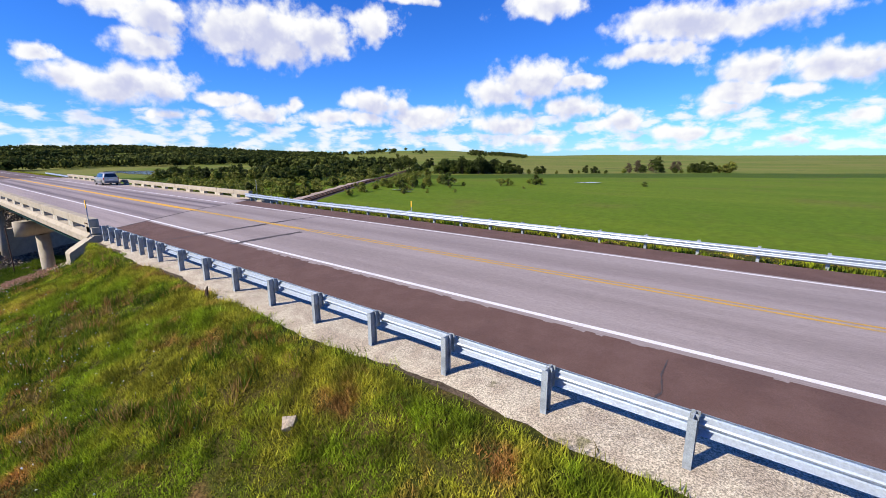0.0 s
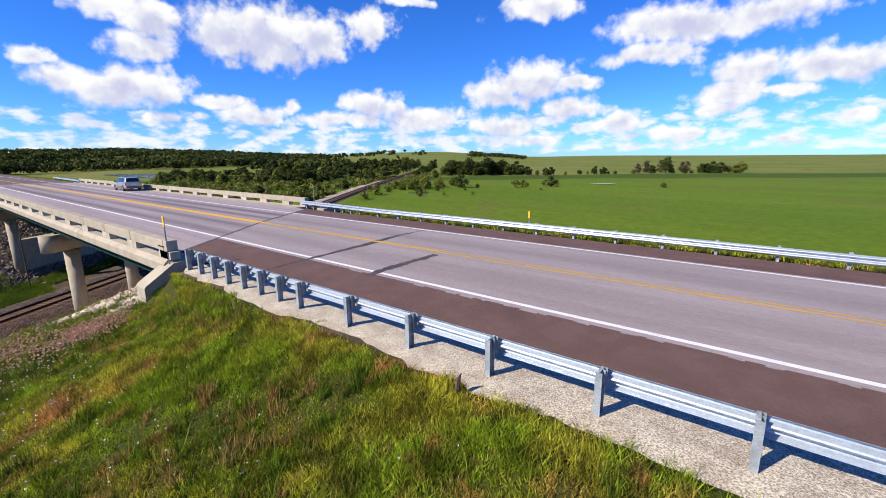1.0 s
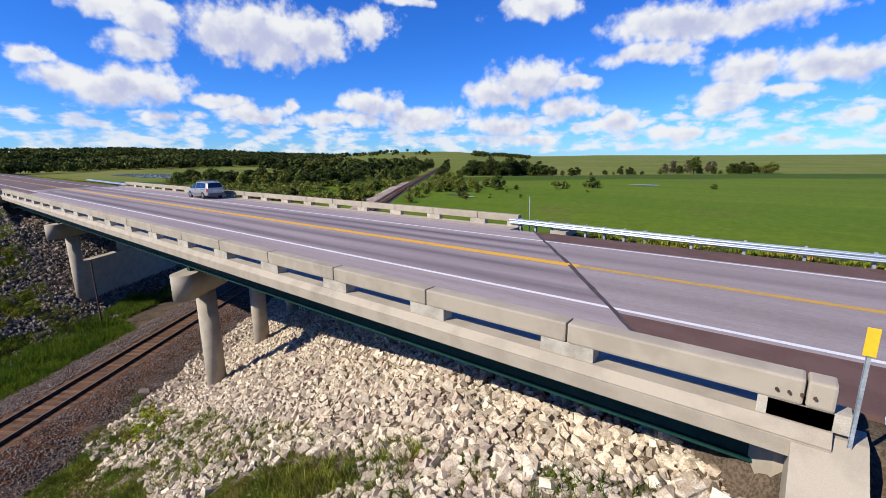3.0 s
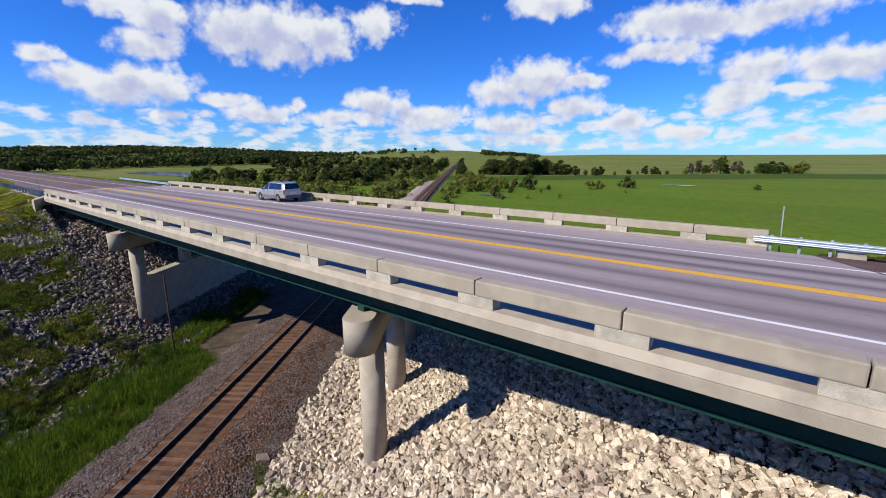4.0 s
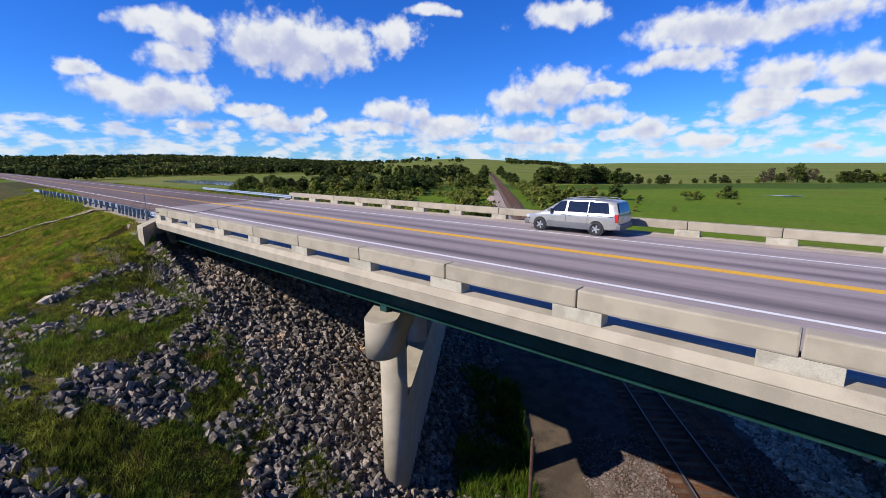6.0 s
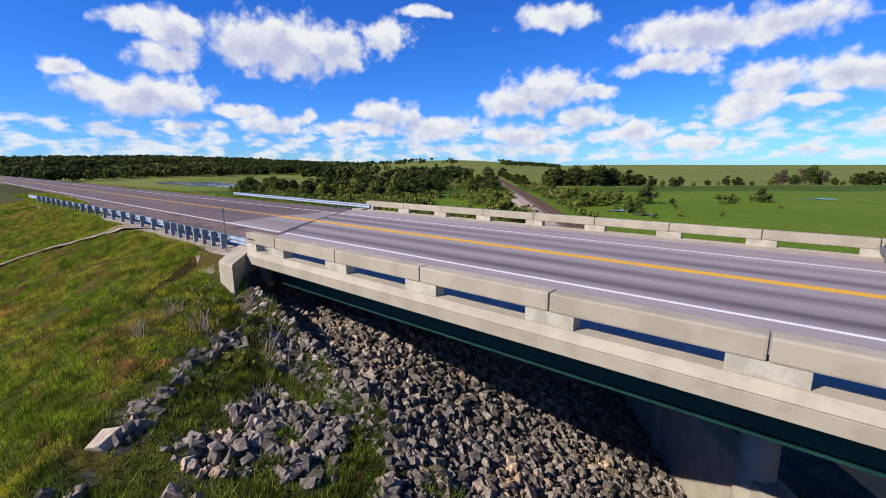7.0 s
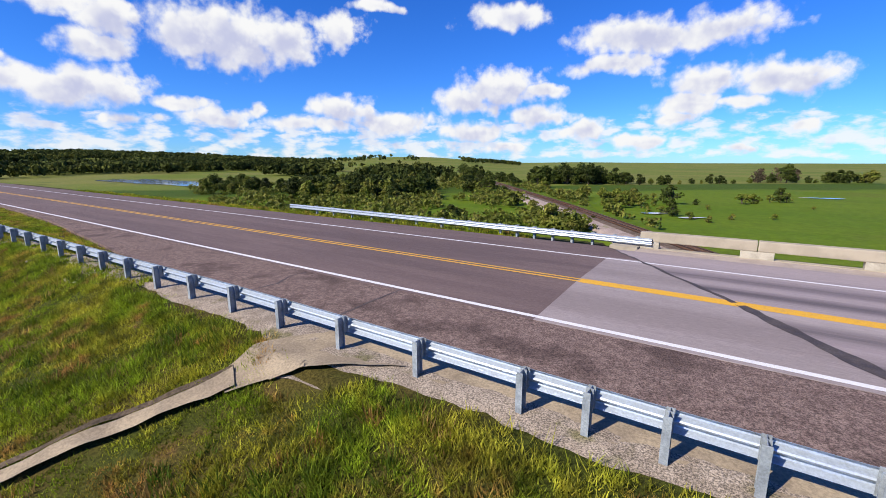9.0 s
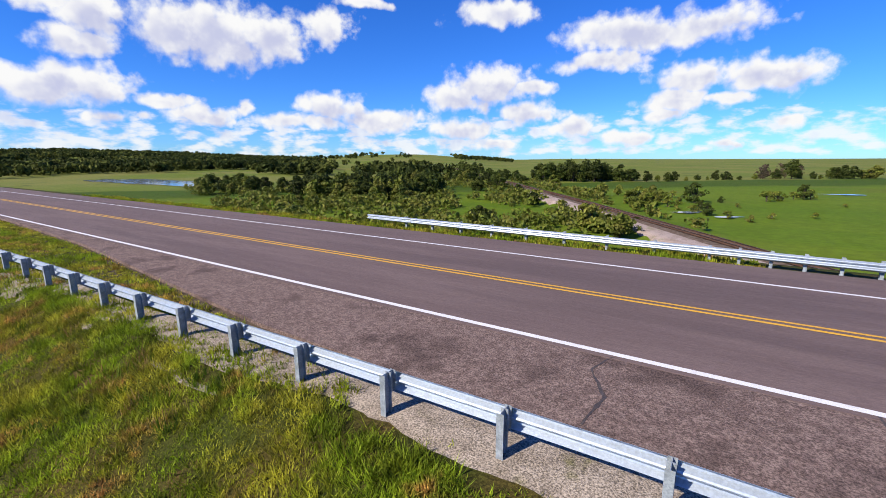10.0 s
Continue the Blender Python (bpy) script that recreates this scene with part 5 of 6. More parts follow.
# bushes east of the track: bearing, distance, size
for deg, dist, sz in ((29.4, 150, 0.55), (28.8, 158, 0.72), (28.0, 152, 0.66), (27.2, 165, 0.78), (26.4, 158, 0.62), (25.6, 172, 0.7), (24.9, 166, 0.6), (24.2, 180, 0.62), (30.2, 175, 0.6), (29.0, 185, 0.66), (31.4, 190, 0.55), (26.8, 190, 0.5), (23.2, 176, 0.4), (30.6, 140, 0.4), (31.2, 225, 0.7), (30.4, 250, 0.8)):
    plant(TREES, TREE_LABELS, random.choice((3, 3, 4)), *at_bearing(deg, dist), sz, "bushes beside the track", "tree")
for s_t, c_, sz in ((96, -11, 0.7), (104, -13, 0.9), (112, -11, 0.8), (124, -12, 0.6), (150, -12, 0.7), (180, -10, 0.8), (205, -12, 1.0), (230, -9, 1.0), (250, -11, 1.15), (272, -9, 1.1), (295, -12, 1.2), (320, -9, 1.2), (350, -9, 1.1), (385, -8, 1.3), (430, -8, 1.3), (250, 9, 0.9), (275, 10, 1.1), (300, 9, 1.2), (330, 10, 1.1), (365, 9, 1.2), (410, 8, 1.3), (460, 8, 1.4)):
    p_ = track_pt(s_t, c_, 0)
    plant(TREES, TREE_LABELS, random.choice((0, 1, 2) if s_t > 140 else (3, 4)), p_.x, p_.y, 0.85 * sz, "trees beside the track", "tree")
# meadow shrubs
for x, y, sz in ((-100.8, 145.6, 1.9), (-94, 148, 0.6), (-82.5, 159.5, 1.3), (-79.5, 161.5, 1.5), (-75, 171.5, 0.9), (-72.3, 172.8, 1.4), (-70.5, 174, 1.1), (-96, 112, 0.9), (-99, 118, 1.0), (-103, 121, 0.8), (-92, 108, 0.7), (-88, 104, 0.8), (-84, 112, 0.7), (-106, 128, 1.1), (-110, 133, 1.2), (-104, 137, 0.9), (-98, 126, 0.8), (-76, 118, 0.5), (-90, 133, 0.5), (-66, 150, 0.4), (-31, 190, 0.7), (-108, 160, 0.9)):
    plant(SHRUBS, SHRUB_LABELS, random.randrange(3), x, y, sz, "meadow shrubs", "shrub")
# row of trees at the far side of the meadow: x, y, size, kind
for px, py, sz, kd in ((-132, 266, 0.80, 0), (-127, 270, 0.50, 4), (-122, 273, 0.75, 1), (-119, 275, 0.70, 0), (-114, 287, 0.40, 3), (-109, 300, 0.50, 1), (-104, 302, 0.35, 3), (-100, 305, 0.68, 0), (-95, 308, 0.72, 1), (-92, 310, 0.30, 0), (-88, 312, 0.38, 1), (-80, 327, 0.55, 3), (-77, 329, 0.95, 5), (-74, 341, 1.05, 5), (-69, 334, 0.85, 1), (-66, 346, 1.10, 5), (-61, 339, 1.30, 2), (-58, 341, 0.70, 0), (-57, 373, 0.95, 5), (-54, 375, 0.90, 5), (-50, 345, 0.60, 1), (-46, 348, 0.45, 3), (-41, 351, 0.80, 0), (-38, 353, 0.95, 1), (-35, 355, 0.95, 0), (-32, 356, 0.95, 1), (-29, 358, 0.90, 0), (-25, 361, 0.70, 4), (-21, 363, 1.05, 3), (-18, 365, 0.95, 4)):
    plant(TREES, TREE_LABELS, kd, px, py, sz, "trees across the meadow", "tree")
for ob in TREES + SHRUBS:
    drop(ob)

# far woods on the left and along the hills, one joined mass
V_all, F_all, base = [], [], 0
protos = [leaf_cloud([(RNG.uniform(-2, 2), RNG.uniform(-2, 2), RNG.uniform(2, 6), RNG.uniform(1.6, 3.0)) for _ in range(6)], 56, 1.4, 50 + k) for k in range(8)]
n_far = 0
while n_far < 4800:
    ang = RNG.uniform(14, 90)
    dist = 300 + 1650 * RNG.random() ** 1.9
    x, y = at_bearing(ang, dist)
    shore = float(np.interp(ang, [50, 56, 62, 72, 78, 84, 90], [430, 440, 560, 600, 540, 480, 420]))
    if ang > 50:
        dens = 1.0 if dist > shore + 60 else (0.5 if dist > shore else 0.0)
    elif ang > 39:
        dens = 0.16 if 330 < dist < 620 else (0.2 if dist > 1300 else 0.02)
    else:
        dens = 0.9 if 26 < ang < 33.5 and dist > 1250 else 0.0
    if lumps(np.array(x), np.array(y), 0.011, 4) < (-0.22 if ang > 52 else 0.0) or RNG.random() > dens:
        continue
    if abs(x + SKEW * y - TRACK_X) < 14:
        continue
    v_, f_ = protos[n_far % 8]
    s_ = RNG.uniform(0.8, 1.4) * (1 + 0.5 * min(1, dist / 1500))
    t_ = RNG.uniform(0, 6.28)
    rot = np.array([[math.cos(t_), -math.sin(t_), 0], [math.sin(t_), math.cos(t_), 0], [0, 0, 1]])
    V_all.append((v_ * s_) @ rot.T + np.array([x, y, float(ground_z(x, y)) - 0.5]))
    F_all.append(f_ + base)
    base += len(v_)
    n_far += 1
tagged(link("far_woods", mesh_np("far_woods", np.concatenate(V_all), np.concatenate(F_all)), "leaf_far"), "dark distant woods on the valley floor and hills", "woods", kind="stuff")

# low brush between the creek trees, one joined mass
V_all, F_all, base = [], [], 0
protos = [leaf_cloud([(RNG.uniform(-1.2, 1.2), RNG.uniform(-1.2, 1.2), RNG.uniform(0.3, 1.4), RNG.uniform(0.6, 1.1)) for _ in range(5)], 60, 0.36, 70 + k) for k in range(6)]
n_b = 0
while n_b < 900:
    x, y = at_bearing(RNG.uniform(30, 68), RNG.uniform(105, 300))
    if abs(x + SKEW * y - TRACK_X) < 8 or lumps(x, y, 0.06, 5) < -0.15:
        continue
    v_, f_ = protos[n_b % 6]
    s_ = RNG.uniform(0.7, 1.7)
    t_ = RNG.uniform(0, 6.28)
    rot = np.array([[math.cos(t_), -math.sin(t_), 0], [math.sin(t_), math.cos(t_), 0], [0, 0, 1]])
    V_all.append((v_ * s_) @ rot.T + np.array([x, y, float(ground_z(x, y)) - 0.1]))
    F_all.append(f_ + base)
    base += len(v_)
    n_b += 1
tagged(link("creek_brush", mesh_np("creek_brush", np.concatenate(V_all), np.concatenate(F_all)), "leaf_light"), "light green brush and saplings along the creek", "brush", kind="stuff")


# ---------------------------------------------------------------- van
def paint(name, color, rough, metal=0.0, coat=0.0, spec=0.5):
    m = bpy.data.materials.new(name)
    m.use_nodes = True
    k = Nodes(m.node_tree)
    b = k.n("ShaderNodeBsdfPrincipled")
    pos = k.n("ShaderNodeNewGeometry").outputs["Position"]
    d = k.ramp(k.noise(pos, 3.0, 4), 0.35, 0.7)
    k.put(b.inputs["Base Color"], k.mix(d, color, tuple(c * 0.88 for c in color)))
    k.put(b.inputs["Roughness"], k.ramp(k.noise(pos, 7.0, 4), 0.3, 0.7, max(0.02, rough - 0.05), rough + 0.06))
    b.inputs["Metallic"].default_value = metal
    b.inputs["Coat Weight"].default_value = coat
    b.inputs["Specular IOR Level"].default_value = spec
    k.put(k.n("ShaderNodeOutputMaterial").inputs[0], b.outputs[0])
    return m


M["silver"] = paint("silver", (0.42, 0.405, 0.38), 0.32, 0.55, 0.6)
M["cladding"] = paint("cladding", (0.12, 0.12, 0.13), 0.5)
M["tinted_glass"] = paint("tinted_glass", (0.012, 0.014, 0.02), 0.05, 0.0, 0.0, 0.8)
M["rubber"] = paint("rubber", (0.018, 0.018, 0.02), 0.8)
M["alloy"] = paint("alloy", (0.55, 0.55, 0.56), 0.3, 0.8)
M["red_lens"] = paint("red_lens", (0.45, 0.012, 0.012), 0.15, 0.0, 0.5)
M["clear_lens"] = paint("clear_lens", (0.6, 0.6, 0.6), 0.12, 0.2, 0.5)
M["plate"] = paint("plate", (0.55, 0.58, 0.62), 0.4)


def minivan(at):
    """Van that points to -x, wheels on z = 0 of its own frame."""
    th = empty("minivan", "silver minivan with tinted windows on the far shoulder", "van", at)
    def put(nm, bm, mat, parent=th, label="", smooth=True):
        ob = part(nm, bm, mat, parent, label, smooth)
        if smooth:
            ob.data.set_sharp_from_angle(angle=radians(38))
        return ob

    # lower shell: station x, sill height, shoulder height, half width
    st = [(-2.48, 0.40, 0.62, 0.62), (-2.42, 0.34, 0.74, 0.78), (-2.2, 0.28, 0.84, 0.87), (-1.75, 0.26, 0.95, 0.92), (-1.25, 0.26, 1.03, 0.93), (-0.4, 0.26, 1.07, 0.935), (0.8, 0.26, 1.08, 0.935), (1.9, 0.27, 1.09, 0.93), (2.4, 0.32, 1.08, 0.90), (2.56, 0.42, 1.03, 0.84)]
    rings = []
    for x, zb, zt, hw in st:
        half = [(hw * 0.80, zb), (hw * 0.97, zb + 0.08), (hw, zb + 0.30), (hw, zt - 0.20), (hw * 0.985, zt - 0.06), (hw * 0.93, zt)]
        rings.append([(x, y, z) for y, z in half] + [(x, -y, z) for y, z in half[::-1]])
    body = put("body", loft_bm(rings), "silver")
    # upper shell
    up = [(-1.52, 1.00, 1.01, 0.84, 0.80), (-0.86, 1.03, 1.46, 0.90, 0.68), (-0.45, 1.05, 1.66, 0.905, 0.68), (0.0, 1.05, 1.72, 0.905, 0.69), (1.2, 1.06, 1.745, 0.905, 0.70), (2.1, 1.06, 1.72, 0.90, 0.69), (2.36, 1.06, 1.66, 0.885, 0.66), (2.53, 1.05, 1.14, 0.85, 0.80)]
    rings = []
    for x, z0, z1, w0, w1 in up:
        half = [(w0, z0), (w0 + (w1 - w0) * 0.45, z0 + (z1 - z0) * 0.5), (w1, z1 - 0.05 * min(1, (z1 - z0) * 2)), (w1 * 0.86, z1), (w1 * 0.4, z1 + 0.02)]
        rings.append([(x, y, z) for y, z in half] + [(x, -y, z) for y, z in half[::-1]])
    put("cabin", loft_bm(rings), "silver")

    def side_y(x, z):
        """Half width of the upper shell at a place."""
        xs = [u[0] for u in up]
        z0, z1, w0, w1 = (float(np.interp(x, xs, [u[i] for u in up])) for i in (1, 2, 3, 4))
        return w0 + (w1 - w0) * max(0, min(1, (z - z0) / max(0.01, z1 - z0))) * 0.93 + 0.012

    def pane(nm, pts, label=""):
        for sgn in (1, -1):
            bm = bmesh.new()
            n_ = 6
            (ax, az), (bx, bz), (cx_, cz_), (dx_, dz_) = pts
            grid = [[None] * (n_ + 1) for _ in range(n_ + 1)]
            for i in range(n_ + 1):
                for j in range(n_ + 1):
                    u, v = i / n_, j / n_
                    x = (ax * (1 - u) + bx * u) * (1 - v) + (dx_ * (1 - u) + cx_ * u) * v
                    z = (az * (1 - u) + bz * u) * (1 - v) + (dz_ * (1 - u) + cz_ * u) * v
                    grid[i][j] = bm.verts.new((x, sgn * side_y(x, z), z))
            for i in range(n_):
                for j in range(n_):
                    f = (grid[i][j], grid[i + 1][j], grid[i + 1][j + 1], grid[i][j + 1])
                    bm.faces.new(f if sgn < 0 else f[::-1])
            put(nm, bm, "tinted_glass", th, label)

    pane("front_door_window", [(-1.02, 1.10), (-0.16, 1.11), (-0.14, 1.63), (-0.50, 1.60)], "dark glass front door window")
    pane("sliding_door_window", [(-0.04, 1.11), (1.02, 1.12), (1.02, 1.655), (-0.02, 1.64)], "tinted side window")
    pane("rear_side_window", [(1.06, 1.12), (2.12, 1.13), (1.98, 1.63), (1.06, 1.655)], "tinted side window")
    # windscreen and rear window
    for nm, rows_ in (("windscreen", [(-1.44, 1.06, 0.80), (-0.92, 1.43, 0.68), (-0.56, 1.62, 0.62)]), ("rear_window", [(2.535, 1.16, 0.74), (2.46, 1.42, 0.68), (2.375, 1.63, 0.60)])):
        off = -0.012 if nm == "windscreen" else 0.02
        bm = bmesh.new()
        prev = None
        for x, z, w_ in rows_:
            cur = [bm.verts.new((x + off, y * w_, z + 0.012)) for y in (-1, -0.5, 0, 0.5, 1)]
            if prev:
                for a, b, c, d in zip(prev, prev[1:], cur[1:], cur):
                    bm.faces.new((a, b, c, d))
            prev = cur
        bmesh.ops.recalc_face_normals(bm, faces=bm.faces[:])
        put(nm, bm, "tinted_glass", th, "dark glass " + nm.replace("_", " "))
    # grey lower trim, bumpers
    for sgn in (1, -1):
        put("side_cladding", box_bm(-1.15, 1.35, sgn * 0.925, sgn * 0.955, 0.28, 0.60, 0.012), "cladding", th, "grey plastic lower trim")
        put("roof_rail", tube_bm([(-0.2, sgn * 0.62, 1.75), (0.0, sgn * 0.62, 1.80), (1.9, sgn * 0.62, 1.80), (2.1, sgn * 0.62, 1.74)], 0.022, 8), "cladding", th, "dark roof rail")
        put("door_mirror", box_bm(-1.05, -0.86, sgn * 0.93, sgn * 1.12, 1.08, 1.24, 0.03), "cladding", th, "dark door mirror")
        put("headlight", box_bm(-2.44, -2.18, sgn * 0.52, sgn * 0.84, 0.66, 0.82, 0.03), "clear_lens", th, "clear headlight")
        put("tail_light", box_bm(2.36, 2.545, sgn * 0.77, sgn * 0.90, 0.72, 1.12, 0.02), "red_lens", th, "tall red tail light")
        put("door_handle", box_bm(-0.32, -0.16, sgn * 0.93, sgn * 0.965, 0.94, 0.98, 0.008), "silver")
        put("door_handle", box_bm(0.02, 0.18, sgn * 0.93, sgn * 0.965, 0.94, 0.98, 0.008), "silver")
        for x in (-0.1, 1.04):
            put("door_seam", box_bm(x - 0.006, x + 0.006, sgn * 0.925, sgn * 0.938, 0.36, 1.06), "rubber")
        put("door_track", box_bm(1.05, 2.3, sgn * 0.922, sgn * 0.94, 0.985, 1.005), "rubber")
    put("rear_bumper", box_bm(2.30, 2.66, -0.86, 0.86, 0.36, 0.62, 0.05), "cladding", th, "grey rear bumper")
    put("front_bumper", box_bm(-2.58, -2.25, -0.82, 0.82, 0.30, 0.58, 0.06), "cladding", th, "grey front bumper")
    put("number_plate", box_bm(2.562, 2.575, -0.26, 0.26, 0.76, 0.90, 0.004), "plate", th, "plain pale number plate")
    put("roof_rack_bar", tube_bm([(0.4, -0.62, 1.81), (0.4, 0.62, 1.81)], 0.018, 8), "cladding")
    put("roof_rack_bar", tube_bm([(1.5, -0.62, 1.81), (1.5, 0.62, 1.81)], 0.018, 8), "cladding")
    # wheels
    for x in (-1.55, 1.50):
        for sgn in (1, -1):
            wheel = new("wheel")
            wheel.parent = th
            prof_t = [(0.20, -0.10), (0.30, -0.105), (0.335, -0.08), (0.34, 0.0), (0.335, 0.08), (0.30, 0.105), (0.20, 0.10)]
            yc = sgn * 0.855
            rings_ = [[(x + r_ * math.cos(a), yc + o_, 0.34 + r_ * math.sin(a)) for r_, o_ in prof_t] for a in [2 * math.pi * q_ / 32 for q_ in range(33)]]
            bm = loft_bm(rings_, closed=True, cap=False)
            part("tyre", bm, "rubber", wheel, "black tyre", True)
            bm = bmesh.new()
            for q_ in range(5):
                a = 2 * math.pi * q_ / 5
                mat4 = Matrix.Translation((x, yc + sgn * 0.085, 0.34)) @ Matrix.Rotation(a, 4, "Y")
                bmesh.ops.create_cube(bm, size=1, matrix=mat4 @ Matrix.Translation((0.11, 0, 0)) @ Matrix.Diagonal((0.21, 0.02, 0.075, 1)))
            bmesh.ops.create_cone(bm, cap_ends=True, segments=24, radius1=0.075, radius2=0.06, depth=0.04, matrix=Matrix.Translation((x, yc + sgn * 0.09, 0.34)) @ Matrix.Rotation(math.pi / 2, 4, "X"))
            rim_r = [[(x + r_ * math.cos(a), yc + sgn * o_, 0.34 + r_ * math.sin(a)) for r_, o_ in ((0.205, 0.10), (0.225, 0.09), (0.205, 0.05), (0.19, 0.05))] for a in [2 * math.pi * q_ / 32 for q_ in range(33)]]
            loft_bm(rim_r, closed=True, cap=False, bm=bm)
            part("rim", bm, "alloy", wheel, "five-spoke alloy rim")
            bm = bmesh.new()
            bmesh.ops.create_cone(bm, cap_ends=True, segments=28, radius1=0.395, radius2=0.395, depth=0.064, matrix=Matrix.Translation((x, sgn * 0.905, 0.36)) @ Matrix.Rotation(math.pi / 2, 4, "X"))
            put("wheel_arch", bm, "rubber", th, "dark wheel arch", False)
    return th


van = minivan((-55.3, 12.15, road_z(11.5) - 0.012))
van.scale = (0.94, 0.94, 0.94)


# ---------------------------------------------------------------- markers and poles
def marker_post(name, x, y, z0, z1, plate, mat, label, lean=0.0):
    th = empty(name, label, "marker post", (x, y, z0))
    bm = box_bm(-0.022, 0.022, -0.006, 0.006, -0.4, z1 - z0)
    box_bm(-0.026, -0.022, -0.02, 0.006, -0.4, z1 - z0, bm=bm)
    box_bm(0.022, 0.026, -0.02, 0.006, -0.4, z1 - z0, bm=bm)
    part("post", bm, "post_steel", th)
    if plate:
        part("plate", box_bm(-plate / 2, plate / 2, -0.03, -0.022, z1 - z0 - 0.36, z1 - z0 + 0.02, 0.003), mat, th, "flat reflector plate")
    th.rotation_euler = (0, radians(lean), 0)
    return th


marker_post("hazard_marker", -7.47, -0.33, -0.1, 1.82, 0.13, "yellow_sign", "slim steel post with a yellow marker plate at the bridge end")
marker_post("hazard_marker", -77.5, -0.36, -0.1, 1.74, 0.055, "black_metal", "slim dark post with a small black plate at the bridge end", 1.5)
marker_post("delineator", -1.2, 14.8, -0.3, 0.9, 0.08, "yellow_sign", "yellow delineator post behind the far guardrail")
marker_post("delineator", -19.8, 14.5, -0.2, 1.72, 0.0, "post_steel", "thin pale post behind the far guardrail", -2)
pole = empty("rusty_pole", "rusty iron pole standing in grass beside the pier", "pole", (-51.2, 1.1, -9.2))
part("shaft", tube_bm([(0, 0, -0.3), (0.02, 0, 2.4), (0.05, 0.01, 5.4)], [0.06, 0.055, 0.05], 10), "rust", pole)
part("collar", tube_bm([(0.03, 0, 2.9), (0.03, 0, 3.05)], [0.075, 0.075], 10), "rust", pole)

# ---------------------------------------------------------------- bolts at the rail ends
for xb_, y_ in ((END_R, -0.30), (END_L, -0.30)):
    sgn = -1 if xb_ == END_R else 1
    bolts = empty("rail_anchor", "row of rusty anchor bolts through the concrete rail end", "anchor bolts", (xb_ + sgn * 0.45, y_, 0.70))
    for k in range(4):
        bm = bmesh.new()
        bmesh.ops.create_cone(bm, cap_ends=True, segments=6, radius1=0.022, radius2=0.022, depth=0.05, matrix=Matrix.Translation((sgn * (k - 1.5) * 0.14, -0.02, 0)) @ Matrix.Rotation(math.pi / 2, 4, "X"))
        part("bolt", bm, "rust", bolts)


# ---------------------------------------------------------------- weeds, flowers, dry stalks
def bush(name, x, y, h, spread, mat, label, n=260, card=0.045):
    th = empty(name, label, "bush", (x, y, float(ground_z(x, y))))
    bm = bmesh.new()
    blobs = []
    r = random.Random(int(x * 100))
    for k in range(9):
        a = r.uniform(0, 6.28)
        tip = Vector((spread * r.uniform(0.2, 1) * math.cos(a), spread * r.uniform(0.2, 1) * math.sin(a), h * r.uniform(0.45, 1)))
        tube_bm([(0, 0, -0.1), tuple(tip * 0.5 + Vector((0, 0, 0.05))), tuple(tip)], [0.014, 0.01, 0.004], 5, bm)
        blobs.append((*tip, h * r.uniform(0.15, 0.3)))
    part("stems", bm, "bark", th)
    V_, F_ = leaf_cloud(blobs, n, card, int(abs(x * 10)))
    link("leaves", mesh_np("leaves", V_, F_), mat, th)
    return th


for x, y, h, sp_, n_ in ((-72.6, -1.9, 0.75, 0.5, 900), (-71.5, -2.6, 0.6, 0.5, 800), (-74.1, -2.6, 0.7, 0.6, 420), (-70.7, -3.8, 0.6, 0.5, 380), (-75.3, -2.3, 0.6, 0.5, 380)):
    bush("leafy_bush", x, y, h, sp_, "leaf_light", "yellow-green leafy bush below the wing wall", n_)
for x, y, h, sp_, n_ in ((-51.3, -1.2, 1.1, 0.9, 700), (-52.9, -1.8, 1.2, 1.0, 760), (-53.7, -0.4, 1.0, 0.8, 600), (-54.4, -2.6, 1.1, 0.9, 700), (-50.3, -3.0, 0.9, 0.9, 600), (-55.6, -3.6, 1.0, 0.8, 600)):
    bush("leafy_bush", x, y, h, sp_, "leaf_light", "lush green bush in the grass beside the pier", n_)
for x, y, h, sp_, n_ in ((-31.0, -1.6, 0.75, 0.8, 620), (-29.4, -2.2, 0.7, 0.8, 560), (-28.2, -2.7, 0.65, 0.7, 520), (-31.9, -2.6, 0.6, 0.7, 460)):
    bush("leafy_bush", x, y, h, sp_, "blade", "grey-green weed bush among pale stones", n_)


def dry_stalks(name, x, y, n, h, label):
    th = empty(name, label, "dead weeds", (x, y, float(ground_z(x, y))))
    bm = bmesh.new()
    for k in range(n):
        a, l = random.uniform(0, 6.28), random.uniform(0.15, 0.6) * h
        b = Vector((random.gauss(0, 0.15), random.gauss(0, 0.15), -0.05))
        t = b + Vector((l * math.cos(a), l * math.sin(a), h * random.uniform(0.6, 1.1)))
        tube_bm([tuple(b), tuple(b.lerp(t, 0.5) + Vector((0, 0, 0.06))), tuple(t)], [0.008, 0.006, 0.003], 4, bm)
    part("stalks", bm, "straw", th)
    return th


M["straw"] = material("straw", (0.42, 0.34, 0.26), 0.9, second=(0.3, 0.24, 0.18), scale=5, grain=20, grain_amount=0.2, bump=0)
for x, y, n_, h in ((-72.1, -1.6, 22, 0.9), (-71.2, -2.0, 16, 0.8), (-73.4, -3.0, 26, 0.7), (-74.8, -3.4, 20, 0.6), (-70.0, -3.0, 18, 0.6), (-74.2, -4.4, 24, 0.6)):
    dry_stalks("dead_weeds", x, y, n_, h, "pale dry weed stalks standing below the bridge rail")


def flower_patch(cx_, cy_, rx, ry, n):
    p_ = np.stack([RNG.normal(cx_, rx, n), RNG.normal(cy_, ry, n)], -1)
    return p_[p_[:, 1] < -1.1]


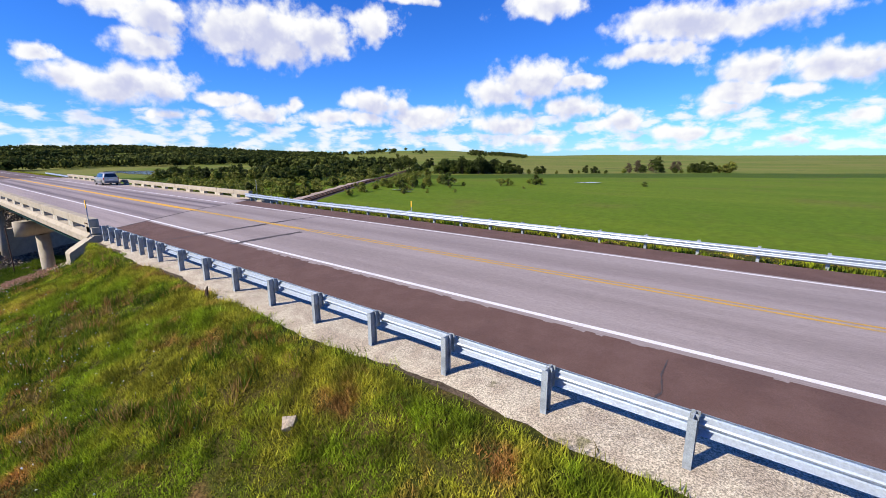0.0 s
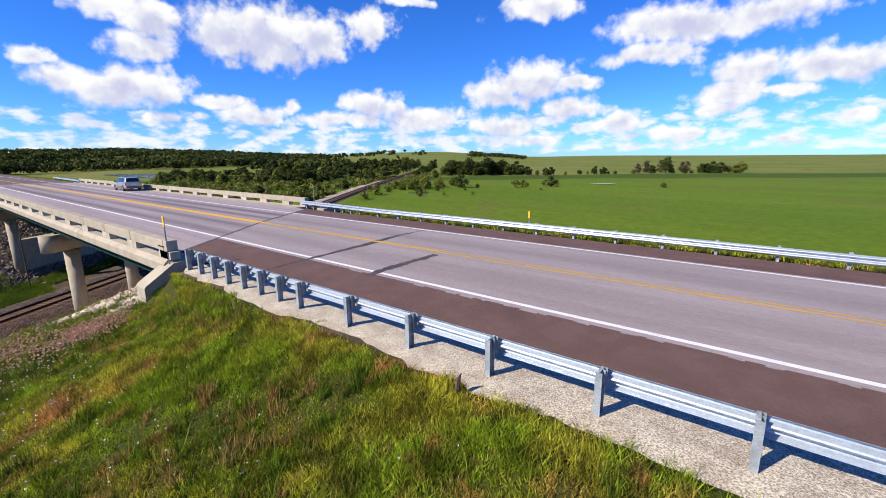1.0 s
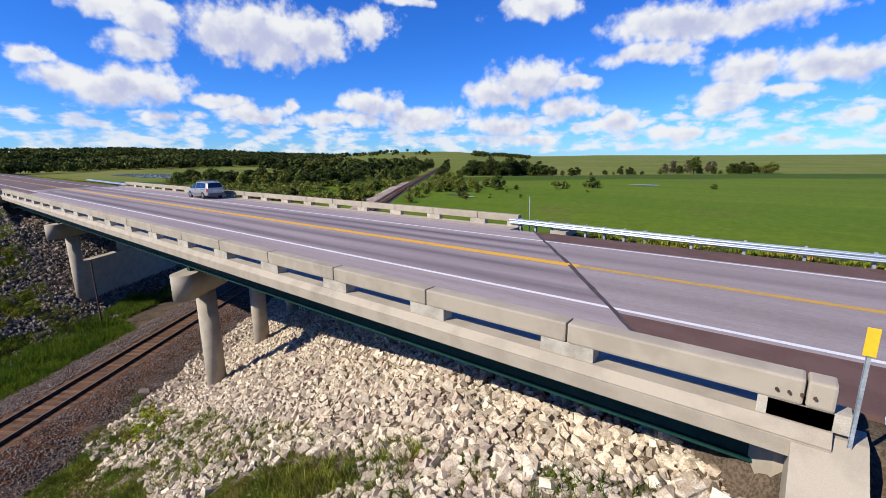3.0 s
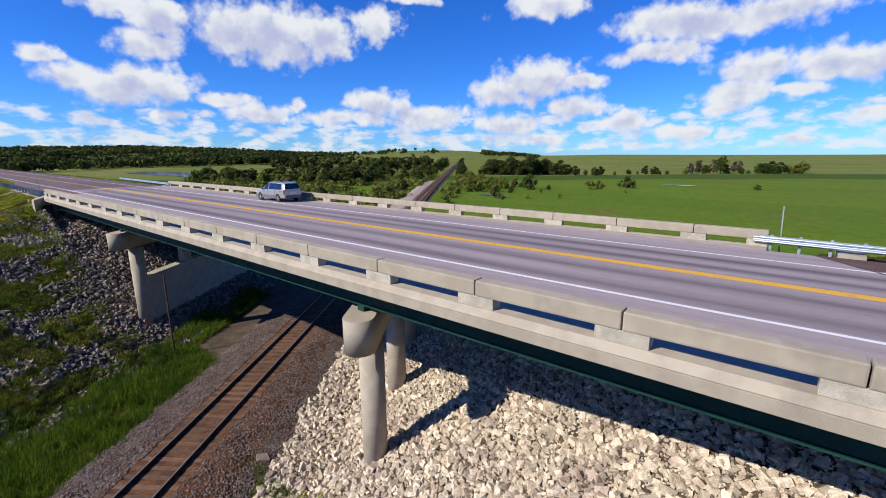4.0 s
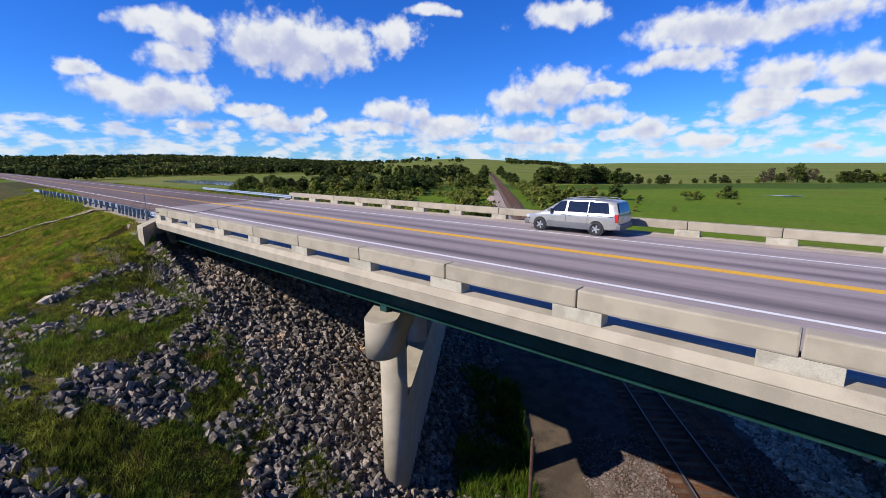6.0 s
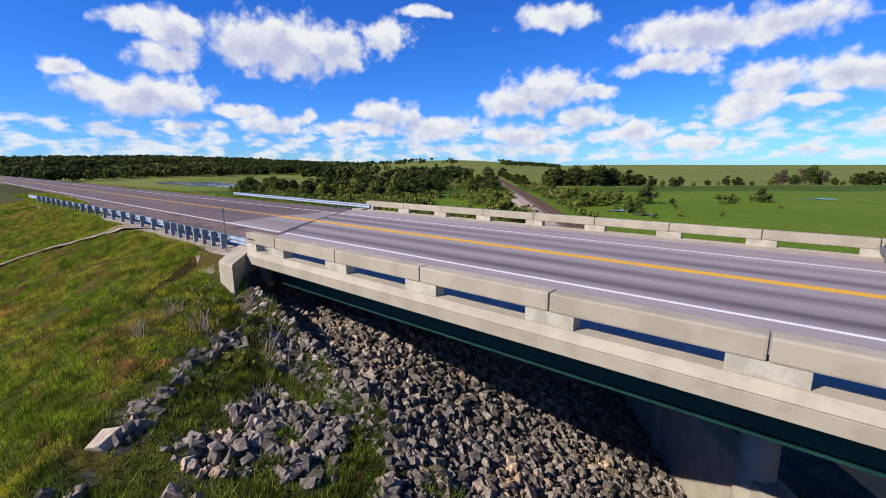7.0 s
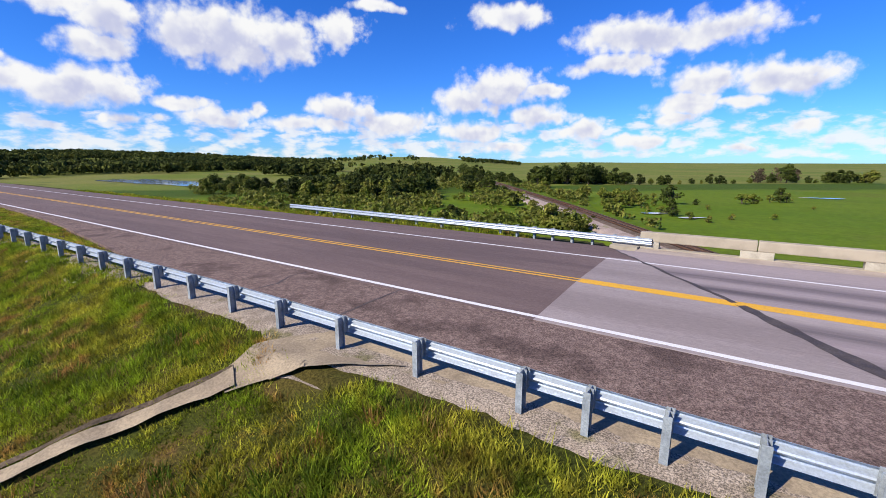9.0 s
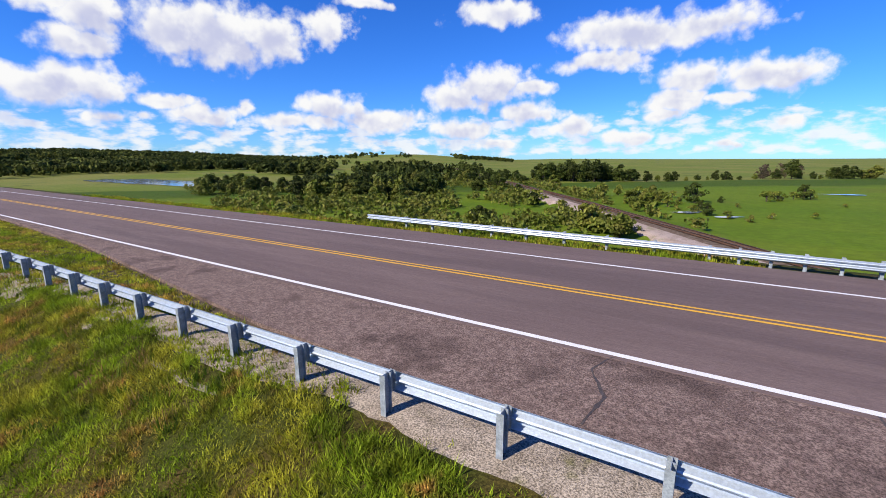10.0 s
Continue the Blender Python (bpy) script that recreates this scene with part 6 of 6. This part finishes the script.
fp = np.concatenate([flower_patch(-6.6, -3.0, 0.75, 0.45, 1100), flower_patch(-10.0, -5.6, 0.9, 0.5, 700), flower_patch(-12.3, -6.0, 0.8, 0.4, 600), flower_patch(-8.7, -4.6, 1.8, 0.9, 900), flower_patch(-16.0, -4.6, 1.0, 0.5, 500), flower_patch(-19.6, -5.2, 1.4, 0.7, 300), flower_patch(-27.5, -5.5, 1.4, 0.6, 260)])
hz = ground_z(fp[:, 0], fp[:, 1]) + RNG.uniform(0.10, 0.34, len(fp))
V_, F_ = leaf_cloud([(a, b, c, 0.03) for a, b, c in zip(fp[:, 0], fp[:, 1], hz)], len(fp) * 5, 0.03, 77)
tagged(link("clover_flowers", mesh_np("clover_flowers", V_, F_), "flower"), "pinkish wild clover heads in the slope grass", "flowers", kind="stuff")
fp = np.concatenate([flower_patch(4.0, -4.5, 3.0, 1.2, 200), flower_patch(-3, -5.5, 2.5, 1.0, 260), flower_patch(-7, -4.0, 1.6, 1.0, 160)])
hz = ground_z(fp[:, 0], fp[:, 1]) + RNG.uniform(0.12, 0.28, len(fp))
V_, F_ = leaf_cloud([(a, b, c, 0.015) for a, b, c in zip(fp[:, 0], fp[:, 1], hz)], len(fp) * 3, 0.016, 78)
M["white_petal"] = material("white_petal", (0.7, 0.7, 0.66), 0.8, grain=10, grain_amount=0.1, bump=0)
tagged(link("white_flowers", mesh_np("white_flowers", V_, F_), "white_petal"), "tiny white wild flowers in the grass", "flowers", kind="stuff")

# loose rocks on the grass
for x, y, s_ in ((11.8, -2.2, 0.3), (-70.2, -6.2, 0.5), (-36.5, -0.6, 0.55), (-35.9, -1.9, 0.4), (-11.5, -5.0, 0.45), (-5.0, -5.6, 0.4)):
    rk = new("rock", PROTO[int(abs(x)) % 10].copy())
    rk.data.materials.append(M["stone"])
    rk.matrix_world = Matrix.Translation((x, y, float(ground_z(x, y)) + 0.1 * s_)) @ Euler((0.2, 0.3, x)).to_matrix().to_4x4() @ Matrix.Scale(s_, 4)
    tagged(rk, "pale angular limestone rock lying in the grass", "rock")
# broken timber stake beside a post
stake = empty("wooden_stake", "splintered brown wooden stake leaning beside the gravel", "stake", (5.55, -0.75, -0.1))
part("shaft", tube_bm([(0, 0, -0.1), (0.03, 0.0, 0.3), (0.08, 0.02, 0.42)], [0.05, 0.045, 0.01], 6), "tie_wood", stake)
